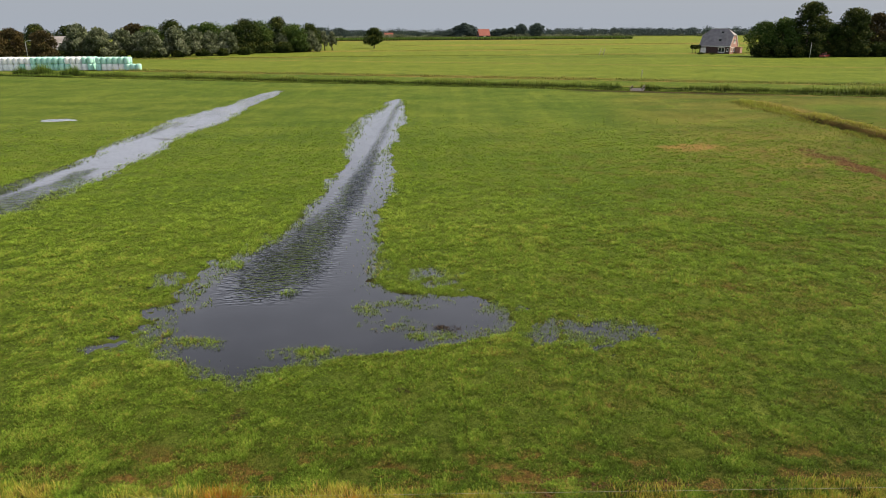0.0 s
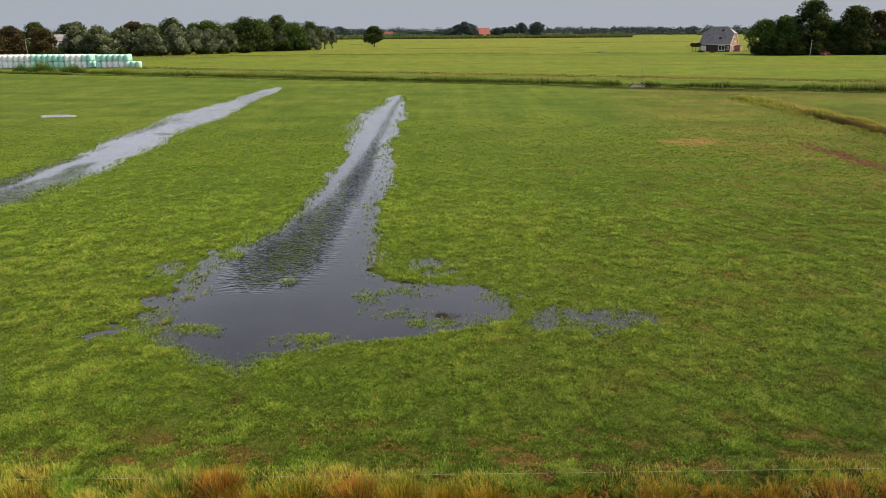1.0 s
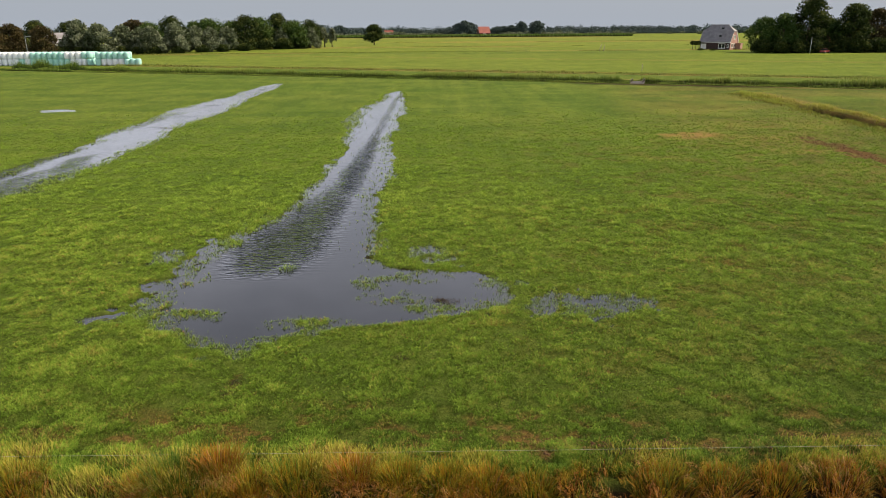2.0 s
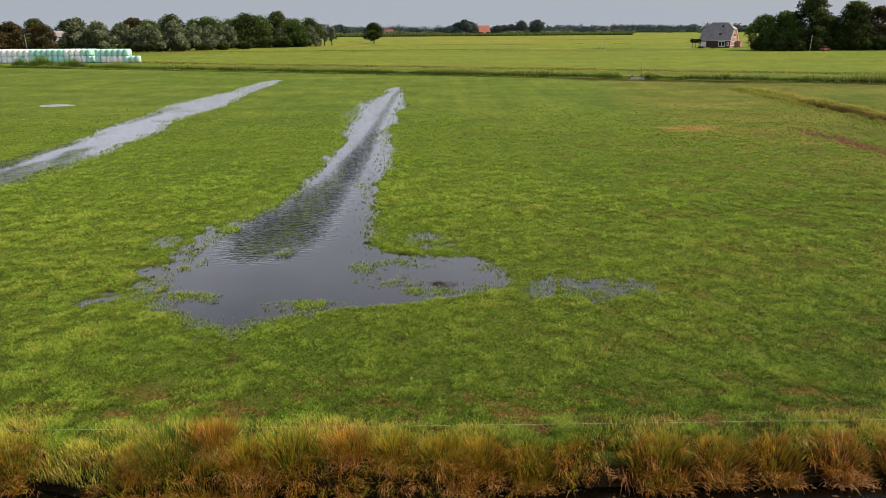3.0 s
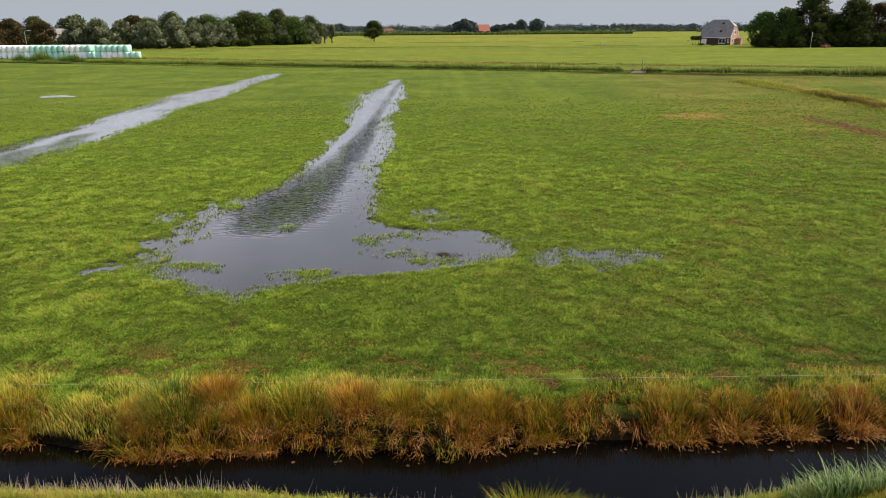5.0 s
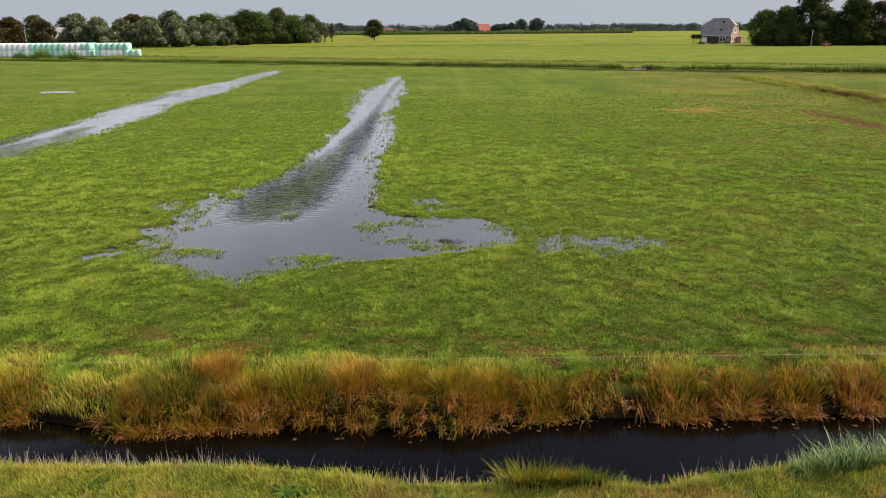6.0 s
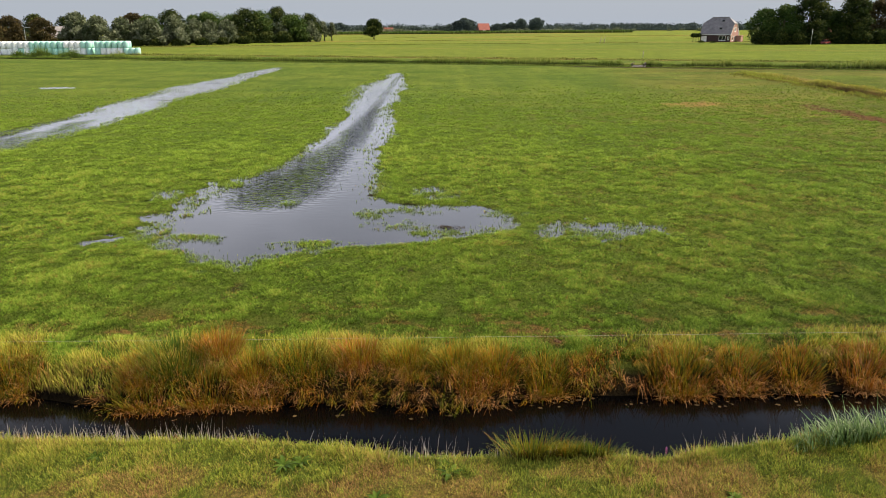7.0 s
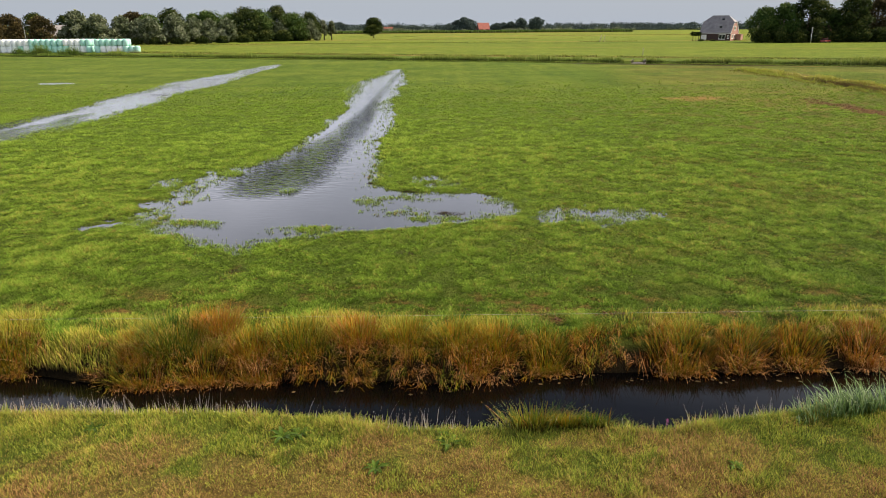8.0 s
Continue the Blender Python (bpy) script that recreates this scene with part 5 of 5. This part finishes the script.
def far_ditch_reeds():
    """Reeds and rough grass along both sides of the far ditch and the trench."""
    n = 80000
    u = RNG.uniform(-175, 110, n)
    which = RNG.random(n)
    nn = np.where(which < 0.36, RNG.normal(136.4, 0.6, n), np.where(which < 0.8, RNG.normal(143.0, 1.0, n), RNG.normal(162.5, 1.6, n)))
    x, y = u * 0.941 + nn * 0.338, -u * 0.338 + nn * 0.941
    clump = fractal(u, nn, 5, 110)
    tall = np.where(which < 0.36, 0.22, np.where(which < 0.8, 0.85, 0.42)) * RNG.uniform(0.6, 1.2, n) * (1 + 0.8 * clump)
    tall = np.where((which < 0.36) & (np.abs(x - 37) < 8), tall * 0.4, tall)
    tall = np.where((x < -80), tall * 1.4, tall)
    tall = np.where((x < -93) & (x > -116) & (which < 0.8), tall * 2.1, tall)
    tall = np.where(np.abs(x - 37.3) < 2.0, tall * 0.15, tall)
    tone = 0.45 + 0.22 * clump + 0.2 * RNG.normal(size=n) + np.where(which >= 0.8, 0.3, 0) - 0.25 * ((x < -93) & (x > -116))
    a1 = scatter_blades(n, x, y, tall, 0.11, RNG.uniform(0.1, 0.5, n), 0.1, 1, tone)
    m = 10000
    y2 = RNG.uniform(55, 112, m)
    x2 = 47.9 + 0.4 * wobble(y2, y2 * 0, 5, 31) + np.where(RNG.random(m) < 0.35, -1.7, 2.2) * ease((100 - y2) / 14) + RNG.normal(size=m) * (0.6 + 0.7 * ease((y2 - 85) / 15))
    a2 = scatter_blades(m, x2, y2, RNG.uniform(0.12, 0.4, m) * (1 + 0.9 * fractal(x2, y2, 2.5, 114)) + 0.2 * ease((y2 - 84) / 12) * ease((114 - y2) / 6), 0.06, RNG.uniform(0.2, 0.6, m), 0.1, 2, 0.40 + 0.20 * RNG.normal(size=m) + 0.25 * ease((x2 - 48) / 2))
    q = 8000
    line = RNG.integers(0, 4, q)
    x3 = RNG.uniform(-130, 150, q)
    y3 = np.choose(line, (284, 286, 346, 424)) + 0.04 * x3 + RNG.normal(size=q) * 0.8
    good = fractal(x3, y3 * 0 + line * 50, 22, 112) > np.choose(line, (-0.5, -0.3, 0.1, -0.1))
    x3, y3 = x3[good], y3[good]
    q = len(x3)
    a3 = scatter_blades(q, x3, y3, RNG.uniform(0.15, 0.5, q), 0.3, RNG.uniform(0.2, 0.6, q), 0.1, 2, 0.6 + 0.2 * RNG.normal(size=q))
    stuff("trench_grass", "rough yellow-green grass along a shallow trench", "grass", TALL, *a2)
    a2 = a3
    stuff("ditch_reeds", "rough reeds and sedge lining the far ditch", "reeds", FAR_REED, np.concatenate([a1[0], a2[0]]),
          np.concatenate([a1[1], a2[1] + len(a1[0])]), np.concatenate([a1[2], a2[2]]), np.concatenate([a1[3], a2[3]]))


far_ditch_reeds()


def maize_strip():
    """A dark strip of standing crop at the far side of the meadows."""
    n = 13000
    x = RNG.uniform(-90, 150, n)
    y = 560 + 0.03 * x + RNG.random(n) * 30
    z = np.zeros(n)
    v, t, a, per = blades(np.stack([x, y, z], 1), RNG.uniform(1.6, 2.4, n), 0.9, RNG.uniform(0, 6.28, n), 0.2, 0.1, 2)
    stuff("maize_strip", "dark-green strip of standing maize far off", "crop", FAR_REED, v, t, a, np.repeat(np.clip(0.12 + 0.1 * RNG.normal(size=n), 0, 1), per))


maize_strip()


# ---- small plants and floating leaves ----
def dock_plant(x, y, size, seed):
    """A rosette of broad dark leaves."""
    rng = np.random.default_rng(seed)
    V, T, C, at = [], [], [], 0
    for i in range(11):
        w = i * 2.4 + rng.normal() * 0.2
        L, wide = size * rng.uniform(0.6, 1.1), size * rng.uniform(0.16, 0.24)
        side, out = np.array((-math.sin(w), math.cos(w), 0)), np.array((math.cos(w), math.sin(w), 0))
        for s in range(5):
            t = s / 4
            half = wide * math.sin(math.pi * (0.12 + 0.86 * t)) * 0.6
            p = out * L * t + np.array((0, 0, L * (0.75 * t - 0.65 * t * t)))
            V += [p - side * half, p + np.array((0, 0, -0.012)), p + side * half]
        for s in range(4):
            b = at + s * 3
            for q in (0, 1):
                T += [(b + q, b + q + 1, b + q + 4), (b + q, b + q + 4, b + q + 3)]
        at += 15
        C += [rng.random()] * 15
    ob = place_mesh("dock_plant", mesh_from("dock_plant", V, T, tone=C), DOCK)
    ob.location = (x, y, float(height(np.array([x]), np.array([y]))[0]) + 0.01)
    tagged(ob, "dark broad-leaved dock rosette in the verge grass", "plant", "dock plants on the verge")


for k, (x, y, s) in enumerate(((-3.25, 10.45, 0.34), (-2.95, 10.55, 0.26), (-0.1, 10.2, 0.30), (-1.4, 9.45, 0.26), (-7.0, 10.8, 0.22), (4.9, 9.4, 0.22), (-0.2, 10.45, 0.2))):
    dock_plant(x, y, s, 400 + k)


def loosestrife(x, y):
    """One pink-flowered stem at the water's edge."""
    z = float(height(np.array([x]), np.array([y]))[0])
    thing = tagged(new("flowering_plant"), "single pink-flowered stem at the ditch edge", "flower")
    place_mesh("stem", mesh_from("stem", *tube([(0, 0, 0), (0.02, 0, 0.3), (0.03, 0, 0.52)], [0.007, 0.006, 0.004], 5)), DOCK, thing)
    rng = np.random.default_rng(9)
    v, t, tone = leaves_on([((0.028, 0, 0.46), (0.02, 0.02, 0.09), 50)], 0.012, rng, 0.5)
    place_mesh("petals", mesh_from("petals", v, t, tone=tone), PETAL, thing, "bright pink petals")
    v, t, tone = leaves_on([((0.01, 0, 0.16), (0.07, 0.07, 0.14), 40)], 0.03, rng, 0.5)
    place_mesh("leaves", mesh_from("leaves", v, t, tone=tone), DOCK, thing)
    thing.location = (x, y, z)


loosestrife(4.15, 10.9)


def floating_leaves():
    """Fallen leaves and scraps of sedge that float on the ditch."""
    n = 130
    pick = RNG.random(n)
    x = np.where(pick < 0.55, RNG.uniform(1.5, 11, n), np.where(pick < 0.8, RNG.uniform(-11, 2, n), RNG.normal(0.1, 0.7, n)))
    y = np.where(pick < 0.8, far_edge(x) - 0.05 - 0.5 * RNG.random(n) ** 2, near_edge(x) + 0.25 + 0.5 * RNG.random(n) ** 1.5)
    V, T, C = [], [], []
    for i in range(n):
        r, w0, b = RNG.uniform(0.012, 0.05), RNG.uniform(0, 6.28), len(V)
        V.append((x[i], y[i], WATER_DITCH + 0.006))
        V += [(x[i] + r * (1.6 if k % 3 == 0 else 1) * math.cos(w0 + k * 1.047), y[i] + r * math.sin(w0 + k * 1.047), WATER_DITCH + 0.005 + 0.004 * (k % 2)) for k in range(6)]
        T += [(b, b + 1 + k, b + 1 + (k + 1) % 6) for k in range(6)]
        C += [float(RNG.random())] * 7
    tagged(place_mesh("floating_leaves", mesh_from("floating_leaves", V, T, tone=C), PAD), "brown dead leaves floating on the ditch", "leaves", kind="stuff")


floating_leaves()


def wet_tuft(x, y, wide, tall, count, seed):
    """A small tuft of grass standing in the puddle."""
    rng = np.random.default_rng(seed)
    a, r = rng.uniform(0, 2 * np.pi, count), wide * 0.5 * np.sqrt(rng.random(count))
    base = np.stack([r * np.cos(a), r * np.sin(a), np.full(count, -0.02)], 1)
    v, t, al, per = blades(base, tall * rng.uniform(0.5, 1.1, count), 0.014, a, rng.uniform(0.1, 0.8, count), 0.15, 2)
    ob = place_mesh("water_tuft", mesh_from("water_tuft", v, t, along=al, tone=np.repeat(np.clip(0.5 + 0.2 * rng.normal(size=count), 0, 1), per)), GRASS)
    ob.location = (x, y, WATER_FIELD)
    tagged(ob, "small green grass tuft standing in the puddle", "grass tuft", kind="stuff")


for k, (x, y, wide, tall, count) in enumerate(((-7.4, 30.6, 0.7, 0.26, 130), (-7.1, 30.9, 0.5, 0.2, 70), (-9.0, 24.9, 0.5, 0.14, 90), (-9.4, 25.0, 0.35, 0.12, 60),
                                               (-2.0, 30.0, 0.4, 0.14, 60), (-1.6, 27.6, 0.6, 0.12, 70), (1.9, 25.3, 0.5, 0.12, 70), (-4.6, 24.1, 0.5, 0.12, 70))):
    wet_tuft(x, y, wide, tall, count, 500 + k)


def weed_raft(x, y, wide, deep, seed):
    """A dark, matted clump of drowned weed that breaks the water."""
    rng = np.random.default_rng(seed)
    n = 220
    px, py = rng.normal(size=n) * wide * 0.3, rng.normal(size=n) * deep * 0.3
    v, t, al, per = blades(np.stack([px, py, np.full(n, -0.01)], 1), rng.uniform(0.03, 0.09, n), 0.02, rng.uniform(0, 6.28, n), rng.uniform(1.0, 2.5, n), 0.4, 2)
    ob = place_mesh("weed_raft", mesh_from("weed_raft", v, t, tone=np.repeat(rng.random(n) * 0.3, per)), PAD)
    ob.location = (x, y, float(max(WATER_FIELD, height(np.array([x]), np.array([y]))[0])))
    tagged(ob, "dark matted clump of drowned weed", "weed", kind="stuff")


for k, (x, y, wide, deep) in enumerate(((0.24, 26.5, 0.9, 0.7), (-0.1, 26.7, 0.5, 0.4), (-1.4, 21.4, 0.6, 0.4), (-6.8, 19.7, 0.5, 0.9), (-6.8, 18.9, 0.4, 0.5), (1.7, 25.0, 0.4, 0.3), (-32.2, 78.6, 2.6, 1.0), (-31.0, 77.8, 1.6, 0.8), (-32.0, 88.0, 2.4, 1.2), (-33.0, 101.0, 2.2, 1.2), (-6.3, 112.0, 0.8, 0.6))):
    weed_raft(x, y, wide, deep, 520 + k)


def soil_clods():
    """Loose clods of earth thrown up along the wheel rut and at the trodden spots by the bank."""
    n = 900
    pick = RNG.random(n)
    y = np.where(pick < 0.6, RNG.uniform(47, 69, n), RNG.uniform(15.5, 16.5, n))
    x = np.where(pick < 0.6, 36.9 - 0.05 * (y - 56.3) + 0.8 * wobble(y, y * 0, 3, 41) + RNG.normal(size=n) * 0.8, np.where(RNG.random(n) < 0.6, RNG.normal(4.2, 1.2, n), RNG.normal(9.5, 1.5, n)))
    z, size = height(x, y), np.where(pick < 0.6, RNG.uniform(0.03, 0.11, n), RNG.uniform(0.02, 0.06, n))
    V, T = [], []
    corner = np.array([(math.cos(k * 1.0472), math.sin(k * 1.0472), 0) for k in range(6)])
    for i in range(n):
        b = len(V)
        jig = RNG.uniform(0.6, 1.3, 6)[:, None]
        V += [tuple(q) for q in corner * jig * size[i] + (x[i], y[i], z[i] - 0.02)]
        V += [tuple(q) for q in corner * jig * size[i] * 0.6 + (x[i], y[i], z[i] + size[i] * RNG.uniform(0.3, 0.7))]
        V.append((x[i], y[i], z[i] + size[i] * 0.75))
        for k in range(6):
            m = (k + 1) % 6
            T += [(b + k, b + m, b + 6 + m), (b + k, b + 6 + m, b + 6 + k), (b + 6 + k, b + 6 + m, b + 12)]
    tagged(place_mesh("soil_clods", mesh_from("soil_clods", V, T), EARTH), "loose dark-brown clods of trodden earth", "soil", kind="stuff")


soil_clods()
